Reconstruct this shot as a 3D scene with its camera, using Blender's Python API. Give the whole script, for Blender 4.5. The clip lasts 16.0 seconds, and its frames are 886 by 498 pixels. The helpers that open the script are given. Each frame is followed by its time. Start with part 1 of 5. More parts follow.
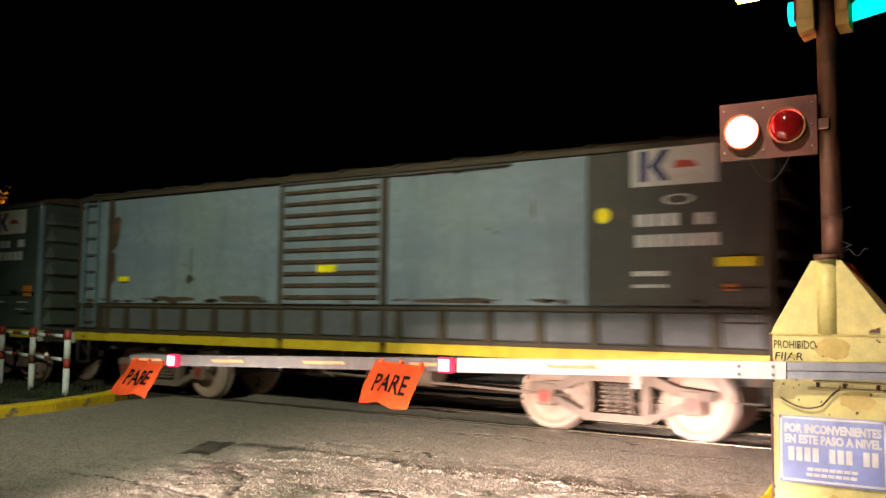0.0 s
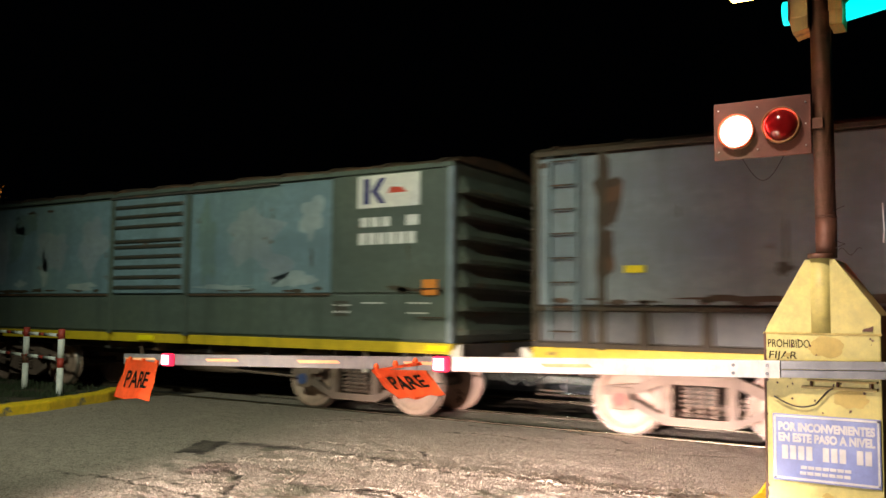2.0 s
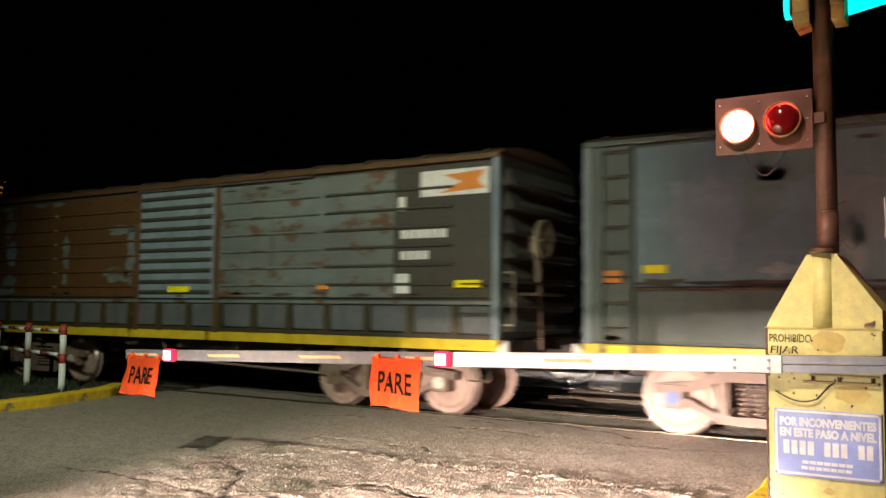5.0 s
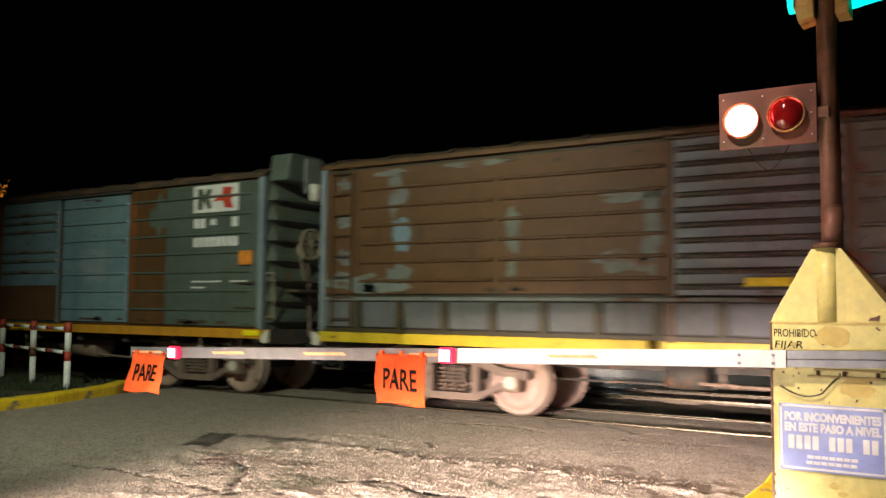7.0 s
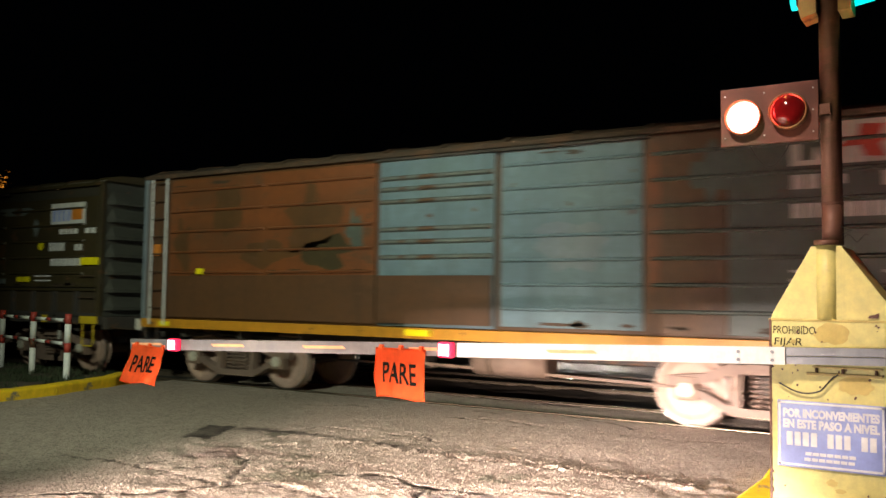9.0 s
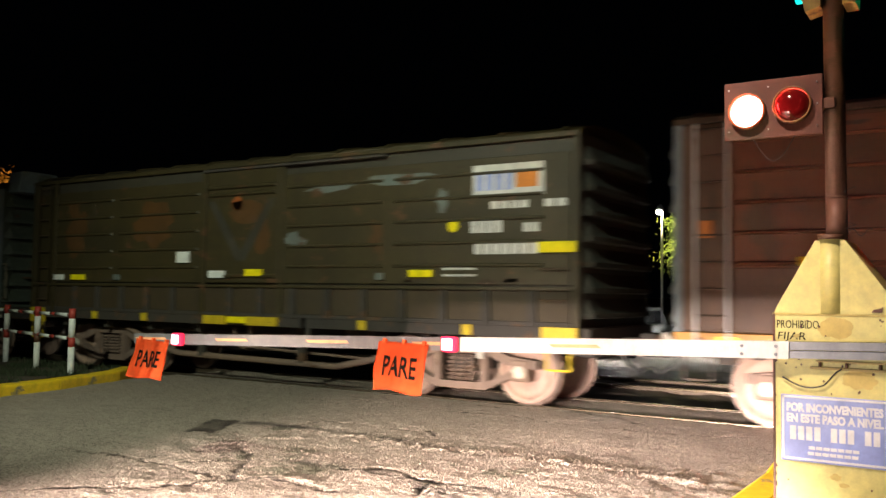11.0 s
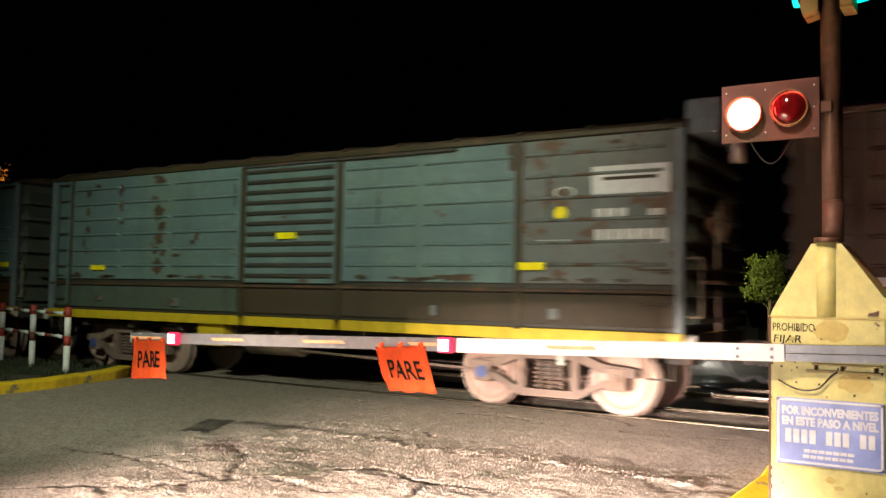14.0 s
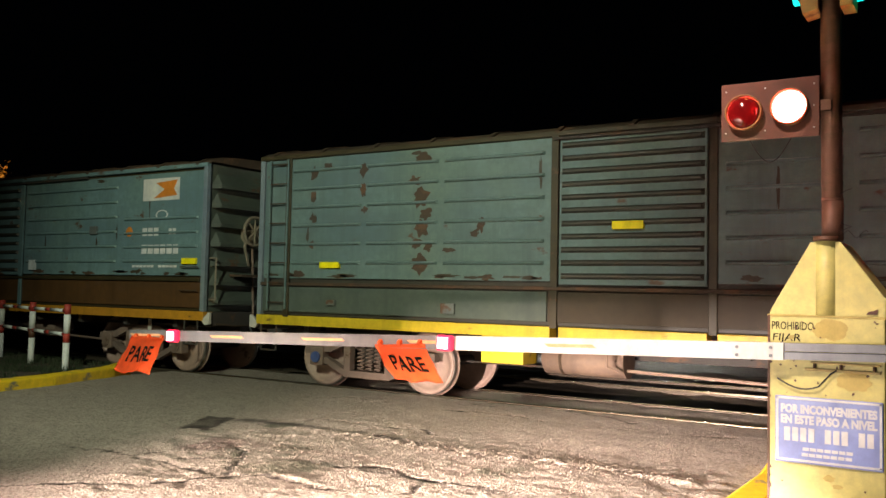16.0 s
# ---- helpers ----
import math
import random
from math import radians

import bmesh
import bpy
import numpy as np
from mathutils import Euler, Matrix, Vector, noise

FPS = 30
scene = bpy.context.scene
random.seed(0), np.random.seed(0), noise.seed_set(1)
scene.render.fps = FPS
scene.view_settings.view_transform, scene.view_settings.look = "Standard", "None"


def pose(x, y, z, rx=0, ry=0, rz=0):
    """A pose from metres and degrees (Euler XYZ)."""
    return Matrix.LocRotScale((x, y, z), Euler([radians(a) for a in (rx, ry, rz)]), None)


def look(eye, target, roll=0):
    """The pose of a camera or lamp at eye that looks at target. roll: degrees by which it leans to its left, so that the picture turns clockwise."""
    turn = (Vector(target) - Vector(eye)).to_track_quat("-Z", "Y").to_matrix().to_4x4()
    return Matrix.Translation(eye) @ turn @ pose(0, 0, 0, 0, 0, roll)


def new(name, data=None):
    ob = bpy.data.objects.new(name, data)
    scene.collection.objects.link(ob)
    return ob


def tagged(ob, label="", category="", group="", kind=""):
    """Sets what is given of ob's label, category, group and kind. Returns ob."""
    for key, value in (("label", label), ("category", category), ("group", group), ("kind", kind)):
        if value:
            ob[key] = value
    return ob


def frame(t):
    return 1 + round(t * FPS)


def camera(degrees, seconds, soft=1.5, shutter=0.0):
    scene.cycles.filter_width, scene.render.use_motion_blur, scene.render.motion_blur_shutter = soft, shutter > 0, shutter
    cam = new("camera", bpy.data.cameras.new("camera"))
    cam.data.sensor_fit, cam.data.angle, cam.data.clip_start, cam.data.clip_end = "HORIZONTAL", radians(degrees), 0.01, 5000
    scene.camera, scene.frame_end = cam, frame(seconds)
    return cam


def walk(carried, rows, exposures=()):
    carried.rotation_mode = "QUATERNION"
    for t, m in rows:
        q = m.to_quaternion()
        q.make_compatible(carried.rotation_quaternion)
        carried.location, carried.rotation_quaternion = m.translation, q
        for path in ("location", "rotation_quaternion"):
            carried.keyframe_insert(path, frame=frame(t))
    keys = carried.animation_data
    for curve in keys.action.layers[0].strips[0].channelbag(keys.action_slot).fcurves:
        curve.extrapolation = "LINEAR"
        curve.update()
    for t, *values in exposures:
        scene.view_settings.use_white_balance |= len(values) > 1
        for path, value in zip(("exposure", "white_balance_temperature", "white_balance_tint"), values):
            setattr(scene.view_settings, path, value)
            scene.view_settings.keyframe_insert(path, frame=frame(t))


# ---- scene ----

# the camera is held by hand at the roadside: it stays in place and turns a little
cam = camera(54.06, 16.0, soft=1.5, shutter=0.7)
EYE = (0.0, 0.0, 1.517)
TURNS = (  # seconds, yaw, pitch, roll in degrees
    (0.0, 32.61, 4.27, -0.70),
    (0.5, 32.77, 4.23, -0.57),
    (1.0, 32.72, 4.21, -0.66),
    (1.5, 32.35, 4.20, -0.59),
    (2.0, 32.26, 4.21, -0.68),
    (2.5, 32.23, 4.20, -0.46),
    (3.0, 32.21, 4.04, -0.45),
    (3.5, 32.30, 3.98, -0.61),
    (4.0, 32.29, 3.95, -0.67),
    (6.5, 32.53, 3.73, -0.39),
    (7.0, 32.59, 3.65, -0.36),
    (7.5, 32.63, 3.57, -0.48),
    (8.0, 32.60, 3.45, -0.37),
    (8.5, 32.65, 3.34, -0.63),
    (9.0, 32.60, 3.28, -0.80),
    (11.5, 32.91, 2.85, -0.84),
    (12.0, 32.91, 2.85, -1.01),
    (12.5, 32.91, 2.80, -0.96),
    (13.0, 32.81, 2.80, -1.17),
    (13.5, 32.82, 2.88, -1.04),
    (14.0, 32.60, 2.97, -1.11),
    (14.5, 32.56, 2.95, -1.10),
    (15.0, 32.55, 2.85, -1.20),
    (15.5, 32.56, 2.83, -1.23),
    (16.0, 32.56, 2.83, -1.22),
)


def facing(yaw, pitch, roll):
    y, p = radians(yaw), radians(pitch)
    way = Vector((-math.sin(y) * math.cos(p), math.cos(y) * math.cos(p), math.sin(p)))
    return look(EYE, Vector(EYE) + way, -roll)


walk(cam, [(t, facing(a, b, c)) for t, a, b, c in TURNS])

# ---- night: a nearly black sky, headlamps of the waiting car, unseen street lamp and fills ----
world = bpy.data.worlds.new("night")
scene.world = world
world.use_nodes = True
world.node_tree.nodes["Background"].inputs[0].default_value = (0.0022, 0.003, 0.0042, 1)
world.node_tree.nodes["Background"].inputs[1].default_value = 0.08


def spot(name, eye, target, watts, size, blend, colour, radius):
    lamp = bpy.data.lights.new(name, "SPOT")
    lamp.energy, lamp.spot_size, lamp.spot_blend = watts, radians(size), blend
    lamp.color, lamp.shadow_soft_size = colour, radius
    ob = new(name, lamp)
    ob.matrix_world = look(eye, target)
    return ob


# a car waits in the lane beside the camera, out of view, with dipped headlamps
spot("headlamp_or_fill", (-4.5, -1.4, 0.66), (-5.0, 8.0, -2.15), 22500, 46, 0.8, (1.0, 0.80, 0.70), 0.07)
spot("headlamp_or_fill", (-3.2, -1.4, 0.66), (-2.3, 8.0, -2.2), 42000, 45, 0.9, (1.0, 0.82, 0.74), 0.07)
# unseen narrow fill spot, added to brighten the cabinet's front
spot("headlamp_or_fill", (-2.6, -1.4, 0.70), (-0.80, 5.05, 1.35), 560, 19, 0.7, (1.0, 0.90, 0.88), 0.07)
# warm unseen fill over the lane, added to brighten the road
spot("street_or_fill_light", (-2.4, 0.4, 6.8), (-3.0, 5.6, 0.0), 5000, 50, 1.0, (1.0, 0.78, 0.64), 0.2)
# cooler unseen street lamp, added behind the camera to light the train
spot("street_or_fill_light", (-4.5, -3.0, 8.0), (-9.2, 10.0, 1.6), 5900, 54, 0.8, (0.90, 1.0, 0.76), 0.25)

# ---- materials ----
def nodes_of(name):
    m = bpy.data.materials.new(name)
    m.use_nodes = True
    t = m.node_tree
    return m, t, t.nodes, t.nodes["Principled BSDF"], t.links


def noise_fac(t, scale, detail=6.0, rough=0.6, lo=0.4, hi=0.6, stretch=None):
    co = t.nodes.new("ShaderNodeTexCoord")
    tex = t.nodes.new("ShaderNodeTexNoise")
    tex.inputs["Scale"].default_value, tex.inputs["Detail"].default_value, tex.inputs["Roughness"].default_value = scale, detail, rough
    if stretch:
        mp = t.nodes.new("ShaderNodeMapping")
        mp.inputs["Scale"].default_value = stretch
        t.links.new(co.outputs["Object"], mp.inputs[0])
        t.links.new(mp.outputs[0], tex.inputs["Vector"])
    else:
        t.links.new(co.outputs["Object"], tex.inputs["Vector"])
    r = t.nodes.new("ShaderNodeMapRange")
    r.inputs["From Min"].default_value, r.inputs["From Max"].default_value = lo, hi
    t.links.new(tex.outputs["Fac"], r.inputs["Value"])
    return r.outputs[0]


def mixed(t, fac, a, b):
    m = t.nodes.new("ShaderNodeMix")
    m.data_type = "RGBA"
    if isinstance(fac, float):
        m.inputs[0].default_value = fac
    else:
        t.links.new(fac, m.inputs[0])
    for sock, v in ((m.inputs[6], a), (m.inputs[7], b)):
        if isinstance(v, tuple):
            sock.default_value = (*v, 1)
        else:
            t.links.new(v, sock)
    return m.outputs[2]


def bumped(t, bsdf, scale, strength, dist=0.01, detail=6.0):
    f = noise_fac(t, scale, detail, 0.65, 0.0, 1.0)
    b = t.nodes.new("ShaderNodeBump")
    b.inputs["Strength"].default_value, b.inputs["Distance"].default_value = strength, dist
    t.links.new(f, b.inputs["Height"])
    t.links.new(b.outputs[0], bsdf.inputs["Normal"])


def paint(name, col, other=None, rust=0.0, rough=0.55, metal=0.0, grain=9.0, rust_col=(0.085, 0.042, 0.02), streak=(0.35, 1.0, 1.6), bump=0.15):
    """Worn paint: two tones in broad patches, fine grime, and rust that eats into it."""
    m, t, n, bsdf, link = nodes_of(name)
    other = other or tuple(c * 0.72 for c in col)
    c = mixed(t, noise_fac(t, 1.3, 5, 0.6, 0.42, 0.60, streak), col, other)
    c = mixed(t, noise_fac(t, 0.55, 3, 0.5, 0.42, 0.62), c, (col[0] * 0.95, col[1] * 0.92, col[2] * 0.78))
    c = mixed(t, noise_fac(t, 1.0, 6, 0.65, 0.52, 0.74, (3.5, 1.0, 0.35)), c, tuple(v * 0.5 for v in col))
    c = mixed(t, noise_fac(t, grain, 8, 0.7, 0.35, 0.75), c, tuple(v * 0.62 for v in col))
    if rust > 0:
        c = mixed(t, noise_fac(t, 2.4, 9, 0.68, 0.66 - rust * 0.34, 0.71 - rust * 0.34, (0.8, 1.0, 1.3)), c, rust_col)
    link.new(c, bsdf.inputs["Base Color"])
    bsdf.inputs["Roughness"].default_value, bsdf.inputs["Metallic"].default_value = rough, metal
    bumped(t, bsdf, grain * 4, bump, 0.006)
    return m


def glow(name, col, power):
    m, t, n, bsdf, link = nodes_of(name)
    bsdf.inputs["Base Color"].default_value = (*col, 1)
    bsdf.inputs["Emission Color"].default_value = (*col, 1)
    bsdf.inputs["Emission Strength"].default_value = power
    return m


M = {}
M["grey"] = paint("grey_paint", (0.20, 0.25, 0.285), (0.145, 0.185, 0.235), 0.06)
M["blue"] = paint("blue_grey_paint", (0.145, 0.225, 0.265), (0.105, 0.165, 0.205), 0.10)
M["sage"] = paint("sage_grey_paint", (0.13, 0.20, 0.195), (0.09, 0.14, 0.155), 0.10)
M["green"] = paint("dark_green_grey_paint", (0.08, 0.105, 0.09), (0.062, 0.08, 0.07), 0.05)
# darker grey for the sheets below the belt rail
M["lowgrey"] = paint("lower_bay_grey_paint", (0.105, 0.112, 0.122), (0.072, 0.078, 0.086), 0.1)
M["dark"] = paint("dark_grey_paint", (0.05, 0.045, 0.034), (0.036, 0.032, 0.024), 0.14)
M["brown"] = paint("brown_rusted_paint", (0.10, 0.046, 0.014), (0.075, 0.038, 0.014), 0.25)
M["framebrown"] = paint("dark_brown_frame_paint", (0.05, 0.034, 0.016), (0.036, 0.026, 0.014), 0.08, 0.7)
M["deepbrown"] = paint("dull_brown_paint", (0.048, 0.036, 0.013), (0.033, 0.026, 0.012), 0.2)
M["orange"] = paint("orange_rusted_paint", (0.32, 0.085, 0.02), (0.17, 0.062, 0.022), 0.3)
M["scuff"] = paint("pale_scuffed_paint", (0.27, 0.33, 0.35), (0.2, 0.26, 0.28), 0.12)
M["steelblue"] = paint("steel_blue_paint", (0.155, 0.25, 0.26), (0.11, 0.18, 0.21), 0.14)
M["lowrust"] = paint("dark_rust_brown_paint", (0.105, 0.048, 0.02), (0.07, 0.036, 0.018), 0.2)
M["patch"] = paint("patchy_grey_paint", (0.145, 0.17, 0.165), (0.105, 0.105, 0.10), 0.34)
M["rust"] = paint("bare_rust", (0.062, 0.037, 0.02), (0.042, 0.028, 0.018), 0.4, 0.8)
M["sill"] = paint("yellow_sill_paint", (0.64, 0.47, 0.02), (0.55, 0.37, 0.02), 0.12, 0.5)
M["sill_orange"] = paint("orange_yellow_sill_paint", (0.58, 0.27, 0.02), (0.46, 0.2, 0.02), 0.16, 0.5)
M["reflector"] = paint("yellow_reflector", (1.0, 0.86, 0.01), (0.98, 0.82, 0.01), 0.0, 0.35, bump=0.05)
M["whiteref"] = paint("white_reflector", (0.85, 0.88, 0.9), (0.7, 0.72, 0.75), 0.0, 0.35, bump=0.05)
M["orangemark"] = paint("orange_marking", (0.75, 0.25, 0.03), None, 0.1)
M["white"] = paint("white_marking", (0.72, 0.72, 0.72), (0.6, 0.6, 0.6), 0.10)
M["logoblue"] = paint("blue_marking", (0.03, 0.03, 0.16), None, 0.0)
M["logored"] = paint("red_marking", (0.55, 0.06, 0.03), None, 0.0)
# wagon end paints: the shade on the end walls is put into their colour
M["endgreen"] = paint("shaded_green_end_paint", (0.07, 0.088, 0.07), (0.045, 0.055, 0.046), 0.15, 0.7)
M["endshade"] = paint("shaded_end_paint", (0.042, 0.045, 0.037), (0.03, 0.03, 0.025), 0.12, 0.85)
M["rustbrown"] = paint("red_brown_rusted_paint", (0.19, 0.06, 0.016), (0.10, 0.045, 0.018), 0.25)
M["under"] = paint("underframe_grime", (0.045, 0.038, 0.033), (0.03, 0.027, 0.025), 0.3, 0.8)
M["bogie"] = paint("bogie_dust", (0.22, 0.15, 0.12), (0.12, 0.085, 0.07), 0.2, 0.75)
M["wheel"] = paint("wheel_dusty_steel", (0.41, 0.28, 0.235), (0.33, 0.225, 0.185), 0.05, 0.6, 0.1)
M["wheelrim"] = paint("dusty_brake_wheel", (0.24, 0.2, 0.15), None, 0.2, 0.7)
M["tread"] = paint("polished_steel", (0.5, 0.48, 0.46), None, 0.0, 0.28, 0.9, bump=0.03)
M["hubred"] = paint("red_axle_cap", (0.35, 0.05, 0.04), None, 0.1)
M["hubwhite"] = paint("white_axle_cap", (0.6, 0.57, 0.52), None, 0.1)
M["hubblue"] = paint("blue_axle_cap", (0.06, 0.1, 0.3), None, 0.1)
M["cabinet"] = paint("yellow_cabinet_paint", (0.78, 0.72, 0.26), (0.68, 0.62, 0.21), 0.0, 0.45, grain=14, bump=0.05)
M["cabstain"] = paint("brown_rust_stain", (0.60, 0.47, 0.13), (0.68, 0.56, 0.20), 0.15, 0.6)
M["mast"] = paint("rusty_mast_steel", (0.15, 0.065, 0.04), (0.10, 0.05, 0.035), 0.5, 0.55, 0.2)
M["boom"] = paint("white_boom_sheet", (0.85, 0.85, 0.86), (0.78, 0.78, 0.79), 0.0, 0.45, 0.0, bump=0.03)
M["boomtip"] = paint("grey_aluminium_boom", (0.20, 0.20, 0.225), (0.165, 0.165, 0.185), 0.0, 0.4, 0.0, bump=0.03)
M["boomgrip"] = paint("galvanised_arm", (0.22, 0.22, 0.23), None, 0.05, 0.4, 0.6)
M["boomtape"] = paint("red_orange_reflective_tape", (1.0, 0.48, 0.26), (1.0, 0.6, 0.36), 0.0, 0.3, bump=0.02)
M["flag"] = paint("orange_flag_cloth", (0.90, 0.11, 0.015), (0.82, 0.09, 0.012), 0.0, 0.8, bump=0.1)
M["ink"] = paint("black_ink", (0.010, 0.009, 0.008), None, 0.0, 1.0)
M["ink"].node_tree.nodes["Principled BSDF"].inputs["Specular IOR Level"].default_value = 0.05
M["signblue"] = paint("blue_sign_sheet", (0.30, 0.38, 0.80), (0.42, 0.49, 0.84), 0.0, 0.35, bump=0.02)
M["signwhite"] = paint("white_sign_lettering", (0.85, 0.86, 0.9), (0.8, 0.8, 0.84), 0.0, 0.35, bump=0.02)
# dark plate, its paint reddened to stand in for the lamps' glare
M["backplate"] = paint("glare_reddened_plate", (0.15, 0.045, 0.026), (0.10, 0.035, 0.022), 0.2, 0.5)
M["housing"] = paint("yellow_signal_housing", (0.55, 0.42, 0.14), (0.45, 0.33, 0.1), 0.1, 0.5)
M["lens_on"] = glow("lit_red_lens", (1.0, 0.05, 0.045), 85.0)
M["rim"] = paint("lamp_rim_paint", (0.32, 0.15, 0.05), None, 0.1, 0.5)
M["lens_off"] = paint("unlit_red_lens", (0.20, 0.006, 0.008), (0.16, 0.005, 0.006), 0.0, 0.08, bump=0.0)
M["rear_fill"] = glow("red_fill_glow", (1.0, 0.02, 0.012), 70.0)
M["cyan"] = glow("cyan_lit_panel", (0.0, 0.75, 0.72), 1.5)
M["boomlight"] = glow("lit_boom_lamp", (1.0, 0.55, 0.6), 5.0)
M["boomlightrim"] = glow("red_boom_lamp_rim", (1.0, 0.02, 0.08), 1.1)
M["stone"] = paint("crushed_stone", (0.13, 0.10, 0.08), (0.07, 0.05, 0.04), 0.1, 0.8, grain=40)
M["kerb"] = paint("yellow_kerb_paint", (0.95, 0.64, 0.01), (0.8, 0.52, 0.02), 0.12, 0.7, rust_col=(0.2, 0.17, 0.12))
M["fencewhite"] = paint("white_fence_paint", (0.84, 0.86, 0.86), (0.76, 0.78, 0.78), 0.12, 0.55)
M["fencered"] = paint("red_fence_paint", (0.45, 0.05, 0.035), (0.3, 0.05, 0.04), 0.25, 0.6)
M["rail"] = paint("rail_steel", (0.10, 0.075, 0.055), (0.07, 0.055, 0.04), 0.25, 0.6, 0.3)
M["railhead"] = paint("worn_rail_head", (0.34, 0.28, 0.21), None, 0.0, 0.22, 0.8, bump=0.02)
M["ballast"] = paint("oily_ballast", (0.05, 0.045, 0.04), (0.03, 0.028, 0.025), 0.2, 0.6, grain=25, bump=0.8)
M["wire"] = paint("black_cable", (0.02, 0.02, 0.02), None, 0.0, 0.5)
M["grass"] = paint("night_grass", (0.025, 0.042, 0.014), (0.035, 0.042, 0.015), 0.1, 0.8)
M["soil"] = paint("verge_soil", (0.085, 0.066, 0.048), (0.06, 0.048, 0.036), 0.2, 0.9, grain=20, bump=0.6)
M["leaf"] = paint("street_lit_leaf", (0.09, 0.12, 0.02), (0.07, 0.10, 0.02), 0.0, 0.6)
M["leaf_orange"] = paint("street_lit_broad_leaf", (0.14, 0.1, 0.03), None, 0.0, 0.6)
M["bark"] = paint("tree_bark", (0.07, 0.05, 0.035), None, 0.0, 0.9)
M["carpaint"] = paint("silver_car_paint", (0.4, 0.42, 0.44), None, 0.0, 0.3, 0.5, bump=0.0)
M["glass"] = paint("dark_car_glass", (0.02, 0.022, 0.025), None, 0.0, 0.05, bump=0.0)
M["tyre"] = paint("tyre_rubber", (0.02, 0.02, 0.02), None, 0.0, 0.8)
M["headlight"] = glow("lit_headlight", (1.0, 0.95, 0.88), 420.0)
M["bulb"] = glow("lit_white_bulb", (1.0, 0.97, 0.9), 60.0)
M["sodium"] = glow("lit_sodium_lamp", (1.0, 0.45, 0.08), 22.0)
M["oldtin"] = paint("brown_post_steel", (0.14, 0.06, 0.03), (0.1, 0.045, 0.03), 0.4, 0.7)

# asphalt: tone, broken worn zone and darkest marks set by two attributes of the sheet
def asphalt():
    m, t, n, bsdf, link = nodes_of("worn_asphalt")
    at = n.new("ShaderNodeVertexColor")
    at.layer_name = "wear"
    sep = n.new("ShaderNodeSeparateColor")
    link.new(at.outputs[0], sep.inputs[0])
    base = mixed(t, noise_fac(t, 0.9, 6, 0.6, 0.35, 0.7), (0.47, 0.385, 0.32), (0.39, 0.32, 0.265))
    base = mixed(t, noise_fac(t, 5.0, 6, 0.7, 0.46, 0.60), base, (0.31, 0.252, 0.205))
    pits = noise_fac(t, 40.0, 4, 0.8, 0.51, 0.56)
    base = mixed(t, noise_fac(t, 30.0, 4, 0.7, 0.48, 0.55), base, (0.45, 0.385, 0.32))
    base = mixed(t, pits, base, (0.15, 0.12, 0.095))
    worn = mixed(t, noise_fac(t, 38.0, 6, 0.8, 0.47, 0.58), (0.46, 0.39, 0.325), (0.17, 0.14, 0.11))
    worn = mixed(t, noise_fac(t, 3.0, 5, 0.6, 0.5, 0.66), worn, (0.17, 0.155, 0.115))
    c = mixed(t, sep.outputs[0], base, worn)
    c = mixed(t, sep.outputs[2], c, (0.075, 0.078, 0.045))
    c = mixed(t, sep.outputs[1], c, (0.032, 0.023, 0.018))
    link.new(c, bsdf.inputs["Base Color"])
    bsdf.inputs["Roughness"].default_value = 0.75
    # pebbly relief: stones in the binder, and pits
    co = n.new("ShaderNodeTexCoord")
    vor = n.new("ShaderNodeTexVoronoi")
    vor.inputs["Scale"].default_value = 48.0
    link.new(co.outputs["Object"], vor.inputs["Vector"])
    b1 = n.new("ShaderNodeBump")
    b1.invert = True
    b1.inputs["Strength"].default_value, b1.inputs["Distance"].default_value = 0.7, 0.012
    link.new(vor.outputs["Distance"], b1.inputs["Height"])
    b2 = n.new("ShaderNodeBump")
    b2.inputs["Strength"].default_value, b2.inputs["Distance"].default_value = 0.7, 0.02
    link.new(noise_fac(t, 42.0, 7, 0.72, 0.0, 1.0), b2.inputs["Height"])
    link.new(b1.outputs[0], b2.inputs["Normal"])
    b3 = n.new("ShaderNodeBump")
    b3.invert = True
    b3.inputs["Strength"].default_value, b3.inputs["Distance"].default_value = 0.6, 0.012
    link.new(pits, b3.inputs["Height"])
    link.new(b2.outputs[0], b3.inputs["Normal"])
    link.new(b3.outputs[0], bsdf.inputs["Normal"])
    return m


M["asphalt"] = asphalt()
M["oiled"] = paint("oil-dark_asphalt", (0.085, 0.068, 0.053), (0.04, 0.032, 0.026), 0.1, 0.5, grain=9, bump=0.9)

# ---- mesh helpers ----
def part(name, bm, material, parent=None, label="", at=None):
    me = bpy.data.meshes.new(name)
    bm.to_mesh(me)
    bm.free()
    me.materials.append(M[material])
    ob = new(name, me)
    if parent:
        ob.parent = parent
    if at:
        ob.location = at
    if label:
        tagged(ob, label)
    return ob


def shared(name, me, parent, at=(0, 0, 0), turn=None):
    """One more object on an existing mesh."""
    ob = new(name, me)
    ob.parent = parent
    ob.location = at
    if turn:
        ob.rotation_euler = turn
    return ob


def thing(name, at=(0, 0, 0), label="", category="", group="", kind=""):
    ob = new(name)
    ob.location = at
    ob.empty_display_size = 0.2
    return tagged(ob, label, category, group, kind)


